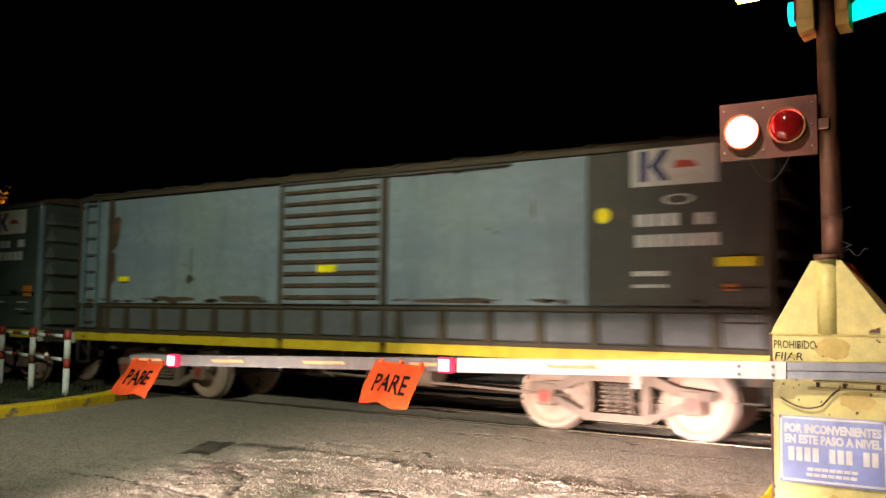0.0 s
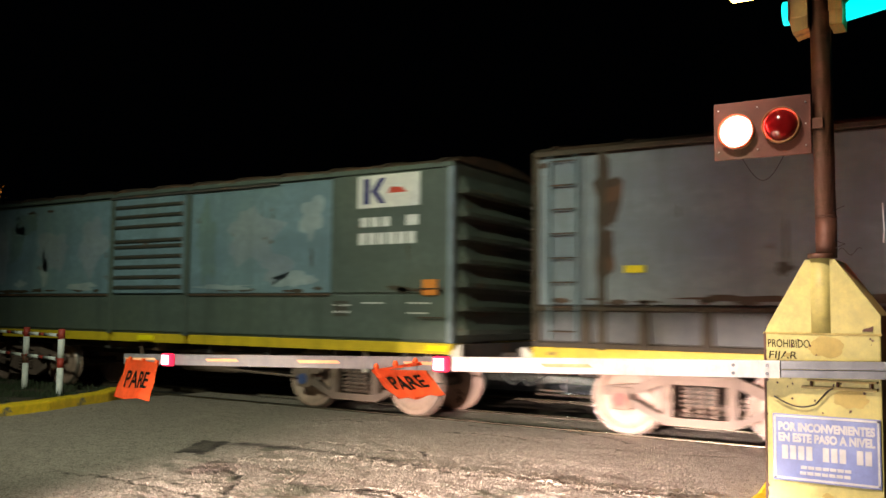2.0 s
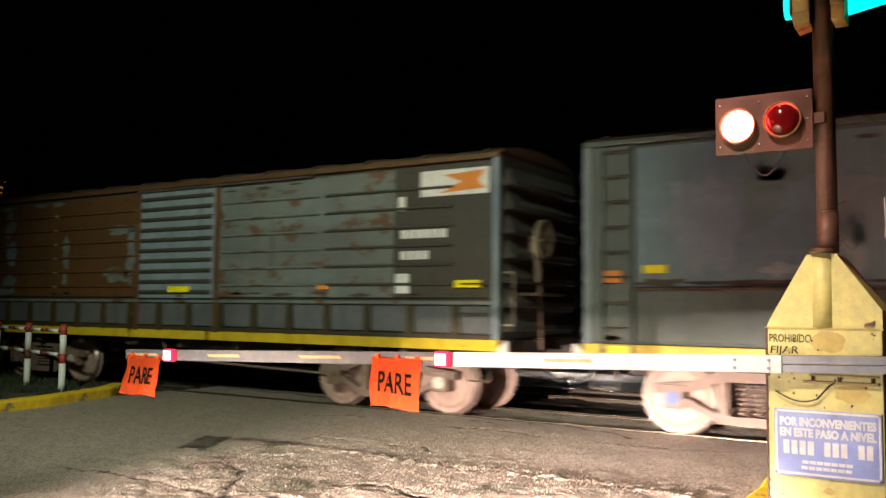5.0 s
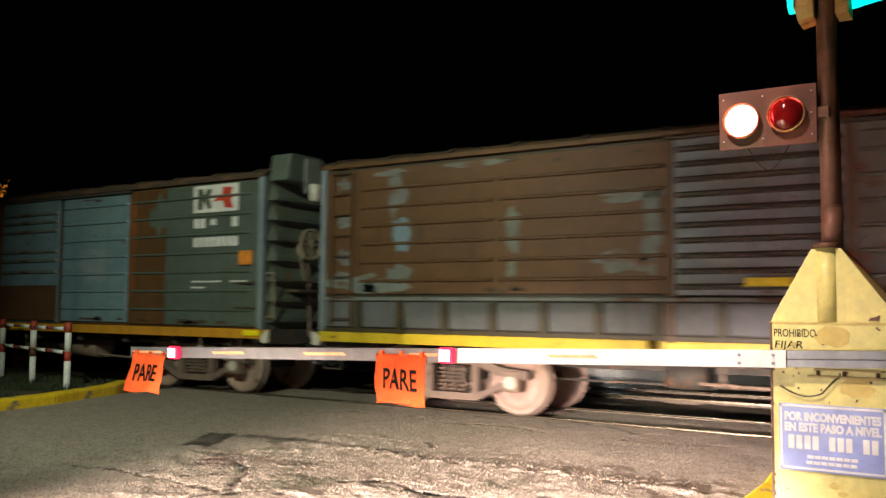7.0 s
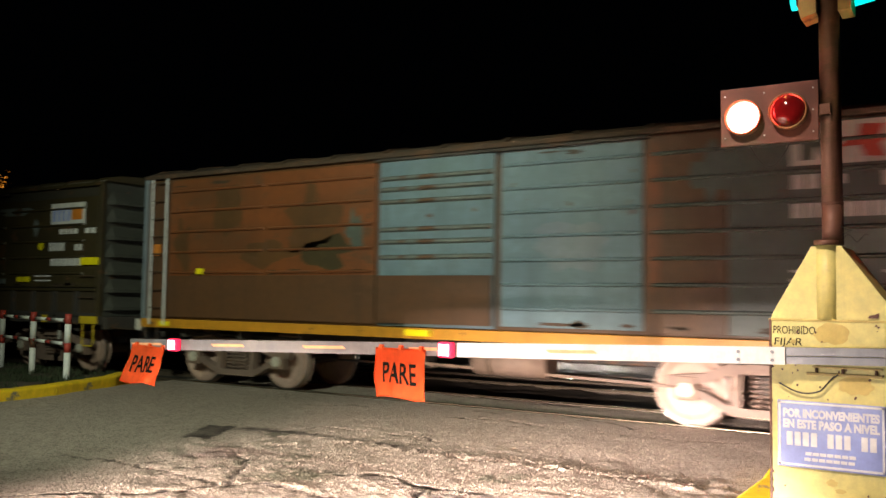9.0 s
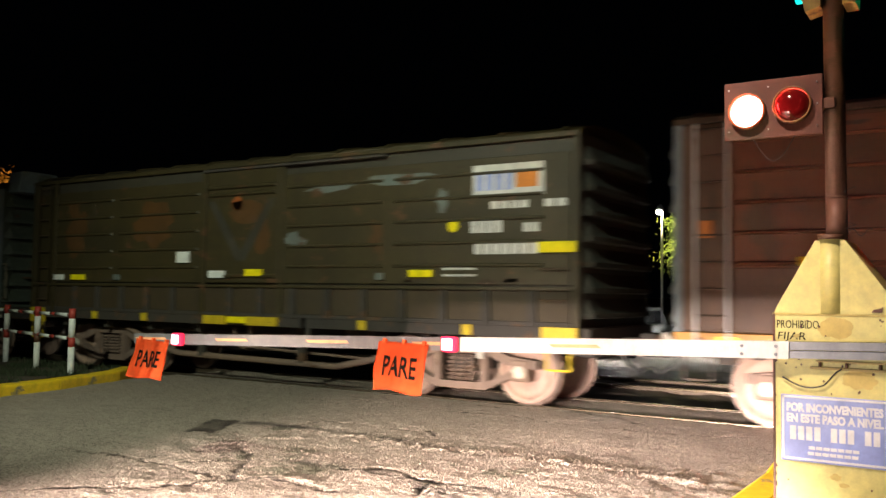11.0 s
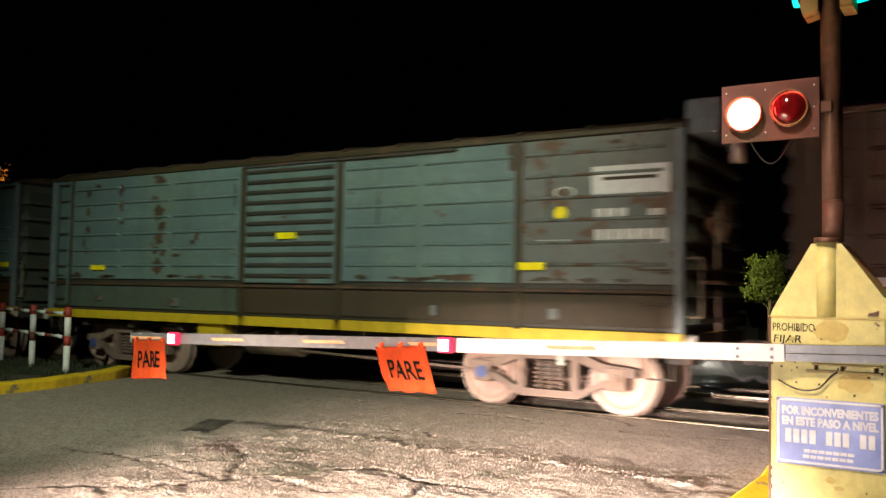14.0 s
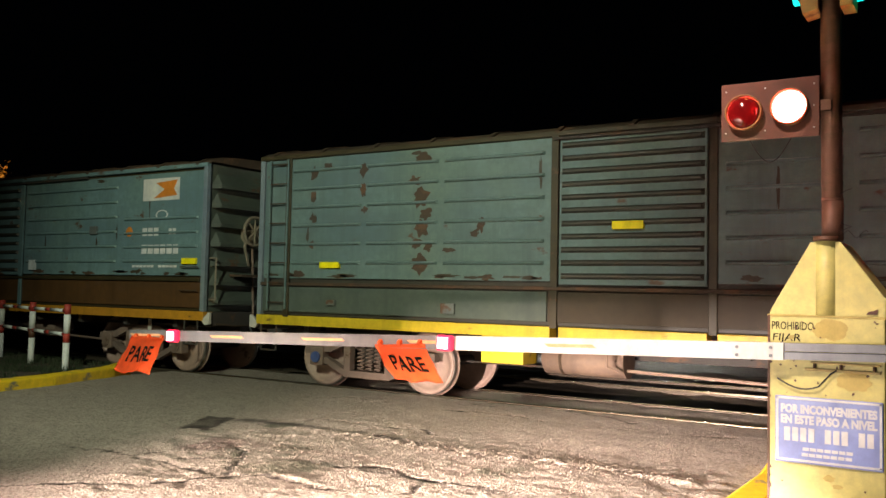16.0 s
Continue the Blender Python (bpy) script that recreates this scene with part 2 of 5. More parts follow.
def box(bm, x0, x1, y0, y1, z0, z1, bevel=0.0):
    vs = [bm.verts.new((x, y, z)) for x in (x0, x1) for y in (y0, y1) for z in (z0, z1)]
    fs = [bm.faces.new([vs[i] for i in q]) for q in ((0, 1, 3, 2), (4, 6, 7, 5), (0, 4, 5, 1), (2, 3, 7, 6), (0, 2, 6, 4), (1, 5, 7, 3))]
    if bevel:
        es = list({e for f in fs for e in f.edges})
        bmesh.ops.bevel(bm, geom=es, offset=bevel, segments=2, affect="EDGES", profile=0.5)
    return bm


def bx(x0, x1, y0, y1, z0, z1, bevel=0.0):
    return box(bmesh.new(), x0, x1, y0, y1, z0, z1, bevel)


def rod(bm, a, b, r, n=10, r2=None):
    a, b = Vector(a), Vector(b)
    q = (b - a).to_track_quat("Z", "Y")
    rings = []
    for p, rr in ((a, r), (b, r if r2 is None else r2)):
        rings.append([bm.verts.new(p + q @ Vector((rr * math.cos(2 * math.pi * i / n), rr * math.sin(2 * math.pi * i / n), 0))) for i in range(n)])
    for i in range(n):
        f = bm.faces.new((rings[0][i], rings[0][(i + 1) % n], rings[1][(i + 1) % n], rings[1][i]))
        f.smooth = n > 8
    bm.faces.new(rings[0][::-1])
    bm.faces.new(rings[1])
    return bm


def rd(a, b, r, n=10, r2=None):
    return rod(bmesh.new(), a, b, r, n, r2)


def tube(points, r, n=6):
    bm = bmesh.new()
    for a, b in zip(points, points[1:]):
        rod(bm, a, b, r, n)
    return bm


def lathe(profile, n=32, centre=(0, 0, 0)):
    """A solid of revolution about the y axis; profile of (radius, y)."""
    bm = bmesh.new()
    rings = []
    for r, y in profile:
        rings.append([bm.verts.new((centre[0] + r * math.cos(2 * math.pi * i / n), centre[1] + y, centre[2] + r * math.sin(2 * math.pi * i / n))) for i in range(n)])
    for a, b in zip(rings, rings[1:]):
        for i in range(n):
            bm.faces.new((a[i], a[(i + 1) % n], b[(i + 1) % n], b[i])).smooth = True
    bm.faces.new(rings[0])
    bm.faces.new(rings[-1][::-1])
    bmesh.ops.recalc_face_normals(bm, faces=bm.faces)
    return bm


def poly(points, y0, y1):
    """A plate with that outline in x and z, between two y."""
    bm = bmesh.new()
    a = [bm.verts.new((x, y0, z)) for x, z in points]
    b = [bm.verts.new((x, y1, z)) for x, z in points]
    bm.faces.new(a)
    bm.faces.new(b[::-1])
    for i in range(len(points)):
        j = (i + 1) % len(points)
        bm.faces.new((a[i], b[i], b[j], a[j]))
    bmesh.ops.recalc_face_normals(bm, faces=bm.faces)
    return bm


def lettering(name, text, size, material, parent, at, width=None, label="", slant=0.0, bold=0.0):
    """Raised letters that face -y, with the lower left corner at a place."""
    cu = bpy.data.curves.new(name, "FONT")
    cu.body, cu.size, cu.extrude, cu.shear, cu.offset, cu.resolution_u = text, size, 0.0012, slant, bold, 3
    ob = new(name, cu)
    me = bpy.data.meshes.new_from_object(ob.evaluated_get(bpy.context.evaluated_depsgraph_get()))
    bpy.data.objects.remove(ob)
    bpy.data.curves.remove(cu)
    co = np.array([v.co for v in me.vertices])
    k = width / (co[:, 0].max() - co[:, 0].min()) if width else 1.0
    me.transform(Matrix.Translation((-co[:, 0].min() * k, 0, 0)) @ Matrix.Diagonal((k, 1, 1, 1)))
    me.transform(Matrix.Rotation(radians(90), 4, "X"))
    me.materials.clear()
    me.materials.append(M[material])
    t = new(name, me)
    t.parent = parent
    t.location = at
    if label:
        tagged(t, label)
    return t

# ---- ground, road, tracks ----
AXIS = 11.40  # centre line of the near track
GAUGE = 0.62   # from the centre line to a rail
ROAD_L, ROAD_R = -12.55, -1.75


def fbm(x, y, s, o=4):
    return noise.fractal(Vector((x * s, y * s, 3.7)), 1.0, 2.0, o)


def seg_dist(px, py, pts):
    best = np.full(px.shape, 9.0)
    for (ax, ay), (bx_, by) in zip(pts, pts[1:]):
        dx, dy = bx_ - ax, by - ay
        k = np.clip(((px - ax) * dx + (py - ay) * dy) / (dx * dx + dy * dy), 0, 1)
        best = np.minimum(best, np.hypot(px - ax - k * dx, py - ay - k * dy))
    return best


# cracks, and how open each one is
CRACKS = (
    (0.8, ((-7.2, 3.2), (-6.34, 3.8), (-6.18, 3.98), (-5.9, 4.22), (-5.57, 4.48), (-5.38, 4.75), (-5.32, 5.12), (-5.18, 5.23), (-4.82, 5.24), (-4.42, 5.18), (-4.2, 5.19))),
    (0.45, ((-7.45, 5.12), (-6.89, 5.2), (-6.59, 5.19), (-6.04, 5.14), (-5.67, 5.07), (-5.26, 5.03))),
    (0.8, ((-5.29, 5.09), (-5.52, 5.37), (-5.68, 5.62), (-5.89, 5.87), (-6.2, 6.03))),
    (0.3, ((-6.59, 5.19), (-6.44, 5.68))),
    (0.5, ((-6.04, 5.27), (-5.95, 5.44), (-5.72, 5.66))),
    (1.0, ((-4.74, 5.85), (-4.59, 6.05), (-4.4, 6.12), (-4.08, 5.96), (-3.86, 5.92), (-3.45, 6.03))),
    (0.7, ((-3.76, 5.46), (-3.86, 5.85))),
    (0.4, ((-6.78, 7.73), (-6.75, 7.94), (-6.49, 7.98), (-6.13, 8.01))),
    (0.8, ((-5.71, 7.93), (-5.31, 8.06), (-5.11, 7.88))),
    (0.6, ((-6.0, 9.56), (-5.53, 9.76), (-5.0, 9.69), (-4.64, 9.51))),
    (0.8, ((-6.1, 10.37), (-5.66, 10.3))),
    (0.7, ((-4.81, 10.61), (-4.1, 10.41), (-3.68, 10.1))),
    (0.35, ((-3.89, 9.53), (-2.99, 9.61), (-2.31, 9.8))),
    (0.6, ((-8.27, 9.41), (-7.72, 9.74), (-7.42, 9.75))),
)
SEAM = ((-7.38, 7.33), (-6.83, 7.4), (-6.36, 7.43), (-5.88, 7.43), (-5.39, 7.38), (-4.94, 7.35), (-4.51, 7.3))
RIDGE = ((-5.77, 7.29), (-4.91, 7.3), (-4.34, 7.24), (-3.9, 7.34), (-3.32, 7.33), (-2.77, 7.31), (-2.21, 7.24))
LIPS = (((-6.48, 6.6), (-6.19, 6.89)), ((-5.29, 5.17), (-5.07, 5.27), (-4.67, 5.31)))  # broken edges that stand up
MOSS = ((-6.72, 7.23, 0.16), (-5.83, 5.7, 0.16), (-5.65, 6.29, 0.2), (-5.2, 5.45, 0.25), (-5.0, 5.69, 0.25), (-3.87, 5.86, 0.12), (-3.63, 6.52, 0.2), (-5.2, 5.05, 0.1))


def road_sheet():
    """The worn asphalt up to the near rail, with cracks, a broken zone and a tarred patch."""
    step = 0.025
    xs = np.arange(ROAD_L, ROAD_R + 1e-6, step)
    ys = np.arange(1.2, 10.68, step)
    X, Y = np.meshgrid(xs, ys)
    H = np.vectorize(lambda a, b: fbm(a, b, 0.7, 4))(X, Y)
    G = np.vectorize(lambda a, b: fbm(a, b, 4.5, 4))(X, Y)
    G2 = np.vectorize(lambda a, b: fbm(a * 0.8, b, 12.0, 3))(X, Y)
    G3 = np.vectorize(lambda a, b: fbm(a * 0.8, b, 26.0, 2))(X, Y)
    # broken zone: a ragged field across the lane
    zone = np.clip(1.32 - np.hypot((X + 4.0) / 2.5, (Y - 6.1) / 1.55) + 0.4 * H + 0.35 * G, 0, 1)
    zone = np.clip(zone * 2.2, 0, 1)
    crack = np.zeros_like(X)
    for wide, c in CRACKS:
        d = seg_dist(X + 0.06 * G, Y + 0.06 * G2, c)
        crack = np.maximum(crack, min(1.0, 0.5 + wide) * np.clip(1.7 - d / (0.010 + 0.014 * wide * (1 + G)), 0, 1))
    lip = np.zeros_like(X)
    for c in LIPS:
        lip = np.maximum(lip, np.clip(1 - seg_dist(X + 0.05 * G, Y + 0.05 * G2, c) / 0.09, 0, 1))
    moss = np.zeros_like(X)
    for mx, my, mr in MOSS:
        moss = np.maximum(moss, np.clip(1.3 - np.hypot(X - mx, Y - my) / mr + 0.8 * G2 + 0.5 * G, 0, 1))
    # ridge of coarse rubble along the broken zone's far edge
    ridge = np.clip(1 - seg_dist(X, Y, RIDGE) / 0.22 + 0.3 * G, 0, 1)
    # tarred patch, a skewed rectangle between two slanted edges
    pu = ((X + 7.47) * 0.886 + (Y - 6.44) * 0.465) + 0.03 * G
    strip = (pu > 0.0) & (pu < 0.36) & (Y > 6.44 + 0.2 * pu + 0.06 * G2) & (Y < 7.28 + 0.3 * pu + 0.05 * G)
    seam = np.clip(1.25 - seg_dist(X + 0.03 * G, Y, SEAM) / (0.11 + 0.05 * np.clip(-5.9 - X, 0, 1)), 0, 1)
    Z = -0.012 + 0.012 * H + 0.003 * G + zone * (0.006 * G + 0.003 * G2 + 0.004 * G3 + 0.010) + 0.002 * G3 - 0.012 * crack + ridge * 0.035 * G2 + 0.022 * lip * (1 + G)
    Z -= 0.10 * np.clip((3.5 - Y) / 8.0, 0, 1)
    near = np.clip((Y - 9.9) / 0.7, 0, 1)
    Z = Z * (1 - near) + near * (-0.012 + 0.004 * G)
    nx, ny = len(xs), len(ys)
    verts = np.stack([X, Y, Z], -1).reshape(-1, 3)
    idx = np.arange(nx * ny).reshape(ny, nx)
    quads = np.stack([idx[:-1, :-1], idx[:-1, 1:], idx[1:, 1:], idx[1:, :-1]], -1).reshape(-1, 4)
    me = bpy.data.meshes.new("road")
    me.from_pydata(verts.tolist(), [], quads.tolist())
    me.polygons.foreach_set("use_smooth", [True] * len(me.polygons))
    col = me.color_attributes.new("wear", "FLOAT_COLOR", "POINT")
    wear = np.clip(zone * (0.6 + 0.9 * G + 0.5 * G2), 0, 1)
    # darkest marks: cracks, tarred patch, seam, and the rubble ridge's low spots
    tar_and_dips = np.clip(np.maximum(np.maximum(crack * 1.0, strip * (0.85 + 0.3 * G)), np.maximum(seam * 0.85 * (0.75 + 0.8 * G), ridge * (G2 < -0.1) * 0.8)), 0, 1)
    rgba = np.stack([wear, tar_and_dips, moss * 0.85, tar_and_dips * 0 + 1], -1).reshape(-1)
    col.data.foreach_set("color", rgba.astype(np.float32))
    me.materials.append(M["asphalt"])
    return tagged(new("road", me), "cracked and patched grey asphalt road", "road", kind="structure")


road_sheet()


def sheet(name, x0, x1, y0, y1, z, material, label, category, step=0.5, rough=0.02, seed=0.0):
    nx, ny = max(2, int((x1 - x0) / step) + 1), max(2, int((y1 - y0) / step) + 1)
    xs, ys = np.linspace(x0, x1, nx), np.linspace(y0, y1, ny)
    verts = [(x, y, z + rough * fbm(x + seed, y, 1.7, 3)) for y in ys for x in xs]
    faces = [(j * nx + i, j * nx + i + 1, (j + 1) * nx + i + 1, (j + 1) * nx + i) for j in range(ny - 1) for i in range(nx - 1)]
    me = bpy.data.meshes.new(name)
    me.from_pydata(verts, [], faces)
    me.materials.append(M[material])
    return tagged(new(name, me), label, category, kind="structure")


sheet("ground", -900, 900, -900, 900, -0.9, "soil", "dark soil plain that reaches the horizon", "ground", 100, 0)
sheet("road_behind", ROAD_L, ROAD_R, -14, 1.2, -0.10, "asphalt", "grey asphalt road behind the crossing", "road", 0.5, 0.02)
sheet("verge_right", ROAD_R + 0.16, 14, -14, 10.1, 0.03, "soil", "bare soil verge beside the barrier cabinet", "verge", 0.4, 0.05)
sheet("verge_left", -40, ROAD_L - 0.25, -14, 10.1, 0.06, "soil", "dark grassy verge beside the yellow kerb", "verge", 0.4, 0.06)
sheet("crossing_panel", ROAD_L, ROAD_R, 10.86, 11.93, -0.022, "asphalt", "asphalt between the rails of the crossing", "road", 0.1, 0.012)
sheet("track_bed", -110, 60, 10.0, 18.6, -0.13, "ballast", "oily dark ballast under the tracks", "track bed", 0.35, 0.06)
sheet("road_beyond", ROAD_L, ROAD_R, 18.0, 30.2, -0.27, "asphalt", "asphalt road beyond the tracks", "road", 0.5, 0.02)
sheet("verge_beyond", -40, 14, 30.2, 60, -0.2, "soil", "dark verge with trees beyond the tracks", "verge", 0.8, 0.05)
sheet("crossing_panel_beyond", ROAD_L, ROAD_R, 12.10, 14.16, -0.06, "oiled", "dark shiny asphalt beyond the near track", "road", 0.1, 0.035)
sheet("crossing_panel_far", ROAD_L, ROAD_R, 14.30, 18.3, -0.06, "oiled", "dark shiny asphalt round the far track", "road", 0.1, 0.035)


def rails(axis, group):
    for side in (-1, 1):
        r = thing("rail", (0, axis + side * GAUGE, 0), "worn steel rail set in the crossing", "rail", group, "structure")
        part("rail_web", bx(-110, 60, -0.012, 0.012, -0.14, -0.03), "rail", r)
        part("rail_foot", bx(-110, 60, -0.065, 0.065, -0.16, -0.14), "rail", r)
        part("rail_head", bx(-110, 60, -0.035, 0.035, -0.035, 0.0, 0.006), "railhead", r, "polished rail head")
        part("guard_rail", bx(ROAD_L - 0.4, ROAD_R + 0.6, -side * 0.10 - 0.02, -side * 0.10 + 0.02, -0.10, -0.008, 0.004), "rail", r)


rails(AXIS, "rails of the near track")
rails(AXIS + 3.45, "rails of the far track")


def kerb(x0, pts, name):
    """A painted kerb that follows points on the ground: a rounded bar in short blocks."""
    for (ax, ay), (bx_, by) in zip(pts, pts[1:]):
        n = max(1, round(math.hypot(bx_ - ax, by - ay) / 6.0))
        for i in range(n):
            p = (ax + (bx_ - ax) * i / n, ay + (by - ay) * i / n)
            q = (ax + (bx_ - ax) * (i + 1) / n, ay + (by - ay) * (i + 1) / n)
            length = math.hypot(q[0] - p[0], q[1] - p[1])
            bm = bx(-0.02, length + 0.02, -0.10, 0.17, -0.25, 0.15, 0.035)
            ob = part("kerb", bm, "kerb")
            tagged(ob, "yellow-painted concrete kerb at the road's edge", "kerb", "kerbs along the road", "structure")
            ob.matrix_world = Matrix.Translation((p[0], p[1], 0)) @ Matrix.Rotation(math.atan2(q[1] - p[1], q[0] - p[0]), 4, "Z")


kerb(0, ((-11.9, -6), (-11.9, 3.5), (-11.75, 6.4), (-12.0, 7.9), (-12.5, 9.3), (-13.0, 10.0)), "kerb")
kerb(0, ((-1.43, -6.0), (-1.43, 7.2), (-1.55, 8.4), (-1.3, 9.3), (-0.9, 10.0)), "kerb")


def fence():
    f = thing("roadside_fence", (0, 0, 0), "white and red banded tube fence on the verge", "fence")

    def banded(a, b, r, n, start_red):
        a, b = Vector(a), Vector(b)
        for f0, f1, m in ((0.0, 0.10, "fencered"), (0.10, 0.46, "fencewhite"), (0.46, 0.60, "fencered"), (0.60, 0.93, "fencewhite"), (0.93, 1.0, "fencered")):
            part("tube_band", rd(a + (b - a) * f0, a + (b - a) * f1, r, 10), m, f)

    posts = ((-13.32, 9.05), (-14.95, 9.45), (-16.7, 9.9), (-18.4, 10.3))
    for x, y in posts:
        for z0, z1, m in ((-0.1, 0.52, "fencewhite"), (0.52, 0.68, "fencered"), (0.68, 1.0, "fencewhite"), (1.0, 1.17, "fencered")):
            part("post_band", rd((x, y, z0), (x, y, z1), 0.055, 12), m, f)
    for (ax, ay), (bx_, by) in zip(posts, posts[1:]):
        banded((ax, ay, 1.06), (bx_, by, 1.06), 0.03, 4, True)
        banded((ax, ay, 0.66), (bx_, by, 0.66), 0.03, 4, False)


fence()


def blades(name, x0, x1, y0, y1, count, z, label):
    bm = bmesh.new()
    rnd = random.Random(5)
    for _ in range(count):
        x, y = rnd.uniform(x0, x1), rnd.uniform(y0, y1)
        if fbm(x, y, 1.1, 3) < -0.25:
            continue
        a, h, w = rnd.uniform(0, 6.28), rnd.uniform(0.03, 0.12), 0.008
        lean = rnd.uniform(-0.05, 0.05)
        bm.faces.new((bm.verts.new((x - w * math.cos(a), y - w * math.sin(a), z)), bm.verts.new((x + w * math.cos(a), y + w * math.sin(a), z)),
                      bm.verts.new((x + lean, y + lean * 0.6, z + h))))
    ob = part(name, bm, "grass")
    return tagged(ob, label, "grass", kind="stuff")


blades("grass", -20, -12.75, 6.0, 10.2, 16000, 0.06, "short dark grass on the verge")

def loose_stones():
    """Crumbled aggregate along the broken zone."""
    rnd = random.Random(9)
    bm = bmesh.new()
    for _ in range(1700):
        k = rnd.random()
        if k < 0.45:
            i = rnd.randrange(len(RIDGE) - 1)
            f = rnd.random()
            x = RIDGE[i][0] + (RIDGE[i + 1][0] - RIDGE[i][0]) * f + rnd.gauss(0, 0.08)
            y = RIDGE[i][1] + (RIDGE[i + 1][1] - RIDGE[i][1]) * f + rnd.gauss(0, 0.13)
        else:
            x, y = rnd.uniform(-6.6, -1.8), rnd.gauss(6.2, 0.9)
        r = rnd.uniform(0.004, 0.010)
        z = -0.005 + 0.012 * fbm(x, y, 0.7, 4) + (0.01 if math.hypot((x + 4.0) / 2.5, (y - 6.1) / 1.55) < 1 else 0.0)
        q = Euler((rnd.uniform(0, 6), rnd.uniform(0, 6), rnd.uniform(0, 6))).to_matrix()
        vs = [bm.verts.new(Vector((x, y, z)) + q @ Vector(d) * r * rnd.uniform(0.6, 1.3)) for d in ((1, 0, 0), (-1, 0, 0), (0, 1, 0), (0, -1, 0), (0, 0, 0.8), (0, 0, -0.8))]
        for a, b, c in ((0, 2, 4), (2, 1, 4), (1, 3, 4), (3, 0, 4), (2, 0, 5), (1, 2, 5), (3, 1, 5), (0, 3, 5)):
            bm.faces.new((vs[a], vs[b], vs[c]))
    tagged(part("loose_stones", bm, "stone"), "small loose stones crumbled from the asphalt", "stones", kind="stuff")


loose_stones()

# ---- the barrier: cabinet, mast with signal head, boom, flags ----
FRONT = 5.05
def cabinet():
    c = thing("barrier_cabinet", (-0.78, FRONT, 0), "yellow rust-stained steel barrier cabinet with a mast socket", "barrier cabinet")
    L, R = -0.29, 0.29
    part("body", bx(L, R, 0.0, 0.46, 0.0, 1.43, 0.008), "cabinet", c)
    part("hood", poly(((L, 1.432), (R, 1.432), (R, 1.53), (0.075, 1.83), (-0.075, 1.83), (L + 0.015, 1.47)), 0.012, 0.44), "cabinet", c)
    part("hood_flange", bx(L - 0.006, R + 0.006, -0.004, 0.006, 1.422, 1.434, 0.002), "cabstain", c, "rusty seam")
    part("mast_socket", rd((0, 0.05, 1.432), (0, 0.05, 1.84), 0.062, 20), "cabinet", c)
    part("socket_collar", rd((0, 0.03, 1.835), (0, 0.03, 1.862), 0.066, 20), "mast", c, "rusty collar")
    part("left_edge_strip", bx(L - 0.004, L + 0.008, -0.005, 0.0, 0.0, 1.43), "mast", c, "rusted edge")
    # slotted arm bracket under the boom
    part("bracket_plate", bx(-0.10, 0.27, -0.022, -0.002, 1.135, 1.15, 0.003), "housing", c)
    part("bracket_plate", bx(-0.07, 0.27, -0.022, -0.002, 1.175, 1.186, 0.003), "housing", c)
    part("bracket_upper", bx(-0.09, 0.29, -0.03, -0.002, 1.272, 1.284, 0.003), "cabinet", c)
    for x in (-0.05, 0.08, 0.24):
        part("bracket_bolt", rd((x, -0.016, 1.15), (x, -0.016, 1.175), 0.008, 8), "mast", c)
    # stains in the paint
    rnd = random.Random(3)

    def blot(cx, cz, rx, rz, name, seed):
        pts = []
        for i in range(28):
            a = 2 * math.pi * i / 28
            k = 1 + 0.35 * noise.noise(Vector((math.cos(a) * 2 + seed, math.sin(a) * 2, seed)))
            pts.append((cx + rx * k * math.cos(a), cz + rz * k * math.sin(a)))
        part(name, poly(pts, -0.0025, -0.0005), "cabstain", c, "brown stain")

    blot(0.02, 1.36, 0.085, 0.055, "stain", 1.3)
    blot(0.14, 1.09, 0.085, 0.05, "stain", 4.1)
    blot(0.02, 0.57, 0.03, 0.018, "stain", 2.2)
    blot(0.06, 0.53, 0.025, 0.012, "stain", 7.7)
    blot(-0.02, 0.25, 0.05, 0.02, "stain", 9.7)
    part("rust_spot", poly(((0.20, 1.445), (0.25, 1.445), (0.255, 1.475), (0.235, 1.465), (0.21, 1.46)), 0.004, 0.013), "mast", c, "rust hole")
    lettering("hand_lettering", "PROHIBIDO", 0.062, "ink", c, (-0.272, -0.001, 1.352), 0.215, "hand-painted black letters", 0.0)
    lettering("hand_lettering", "FIJAR", 0.058, "ink", c, (-0.268, -0.001, 1.29), 0.145, "hand-painted black letters", 0.1)
    part("loose_cable", tube([(-0.24 + 0.3 * i / 10, -0.02, 1.085 - 0.05 * math.sin(math.pi * min(1, i / 9.0)) + (0.0 if i < 8 else 0.02 * (i - 7))) for i in range(11)], 0.0045), "wire", c, "black loose cable")
    # notice with framed text
    n = part("notice_board", bx(-0.252, 0.28, -0.012, -0.002, 0.635, 0.992, 0.004), "signblue", c, "blue metal notice with white frame and lettering")
    fr = 0.011
    for a in ((-0.246, 0.274, 0.975, 0.975 + fr), (-0.246, 0.274, 0.645, 0.645 + fr), (-0.246, -0.246 + fr, 0.645, 0.986), (0.274 - fr, 0.274, 0.645, 0.986)):
        part("notice_frame", bx(a[0], a[1], -0.0145, -0.012, a[2], a[3]), "signwhite", n)
    lettering("notice_text", "POR INCONVENIENTES", 0.06, "signwhite", n, (-0.222, -0.0135, 0.905), 0.475, "", 0, 0.0032)
    lettering("notice_text", "EN ESTE PASO A NIVEL", 0.06, "signwhite", n, (-0.222, -0.0135, 0.848), 0.475, "", 0, 0.0032)
    for i in range(11):
        if i not in (4, 8):
            part("notice_bar", bx(-0.205 + i * 0.041, -0.174 + i * 0.041, -0.0145, -0.012, 0.752, 0.826, 0.001), "signwhite", n)
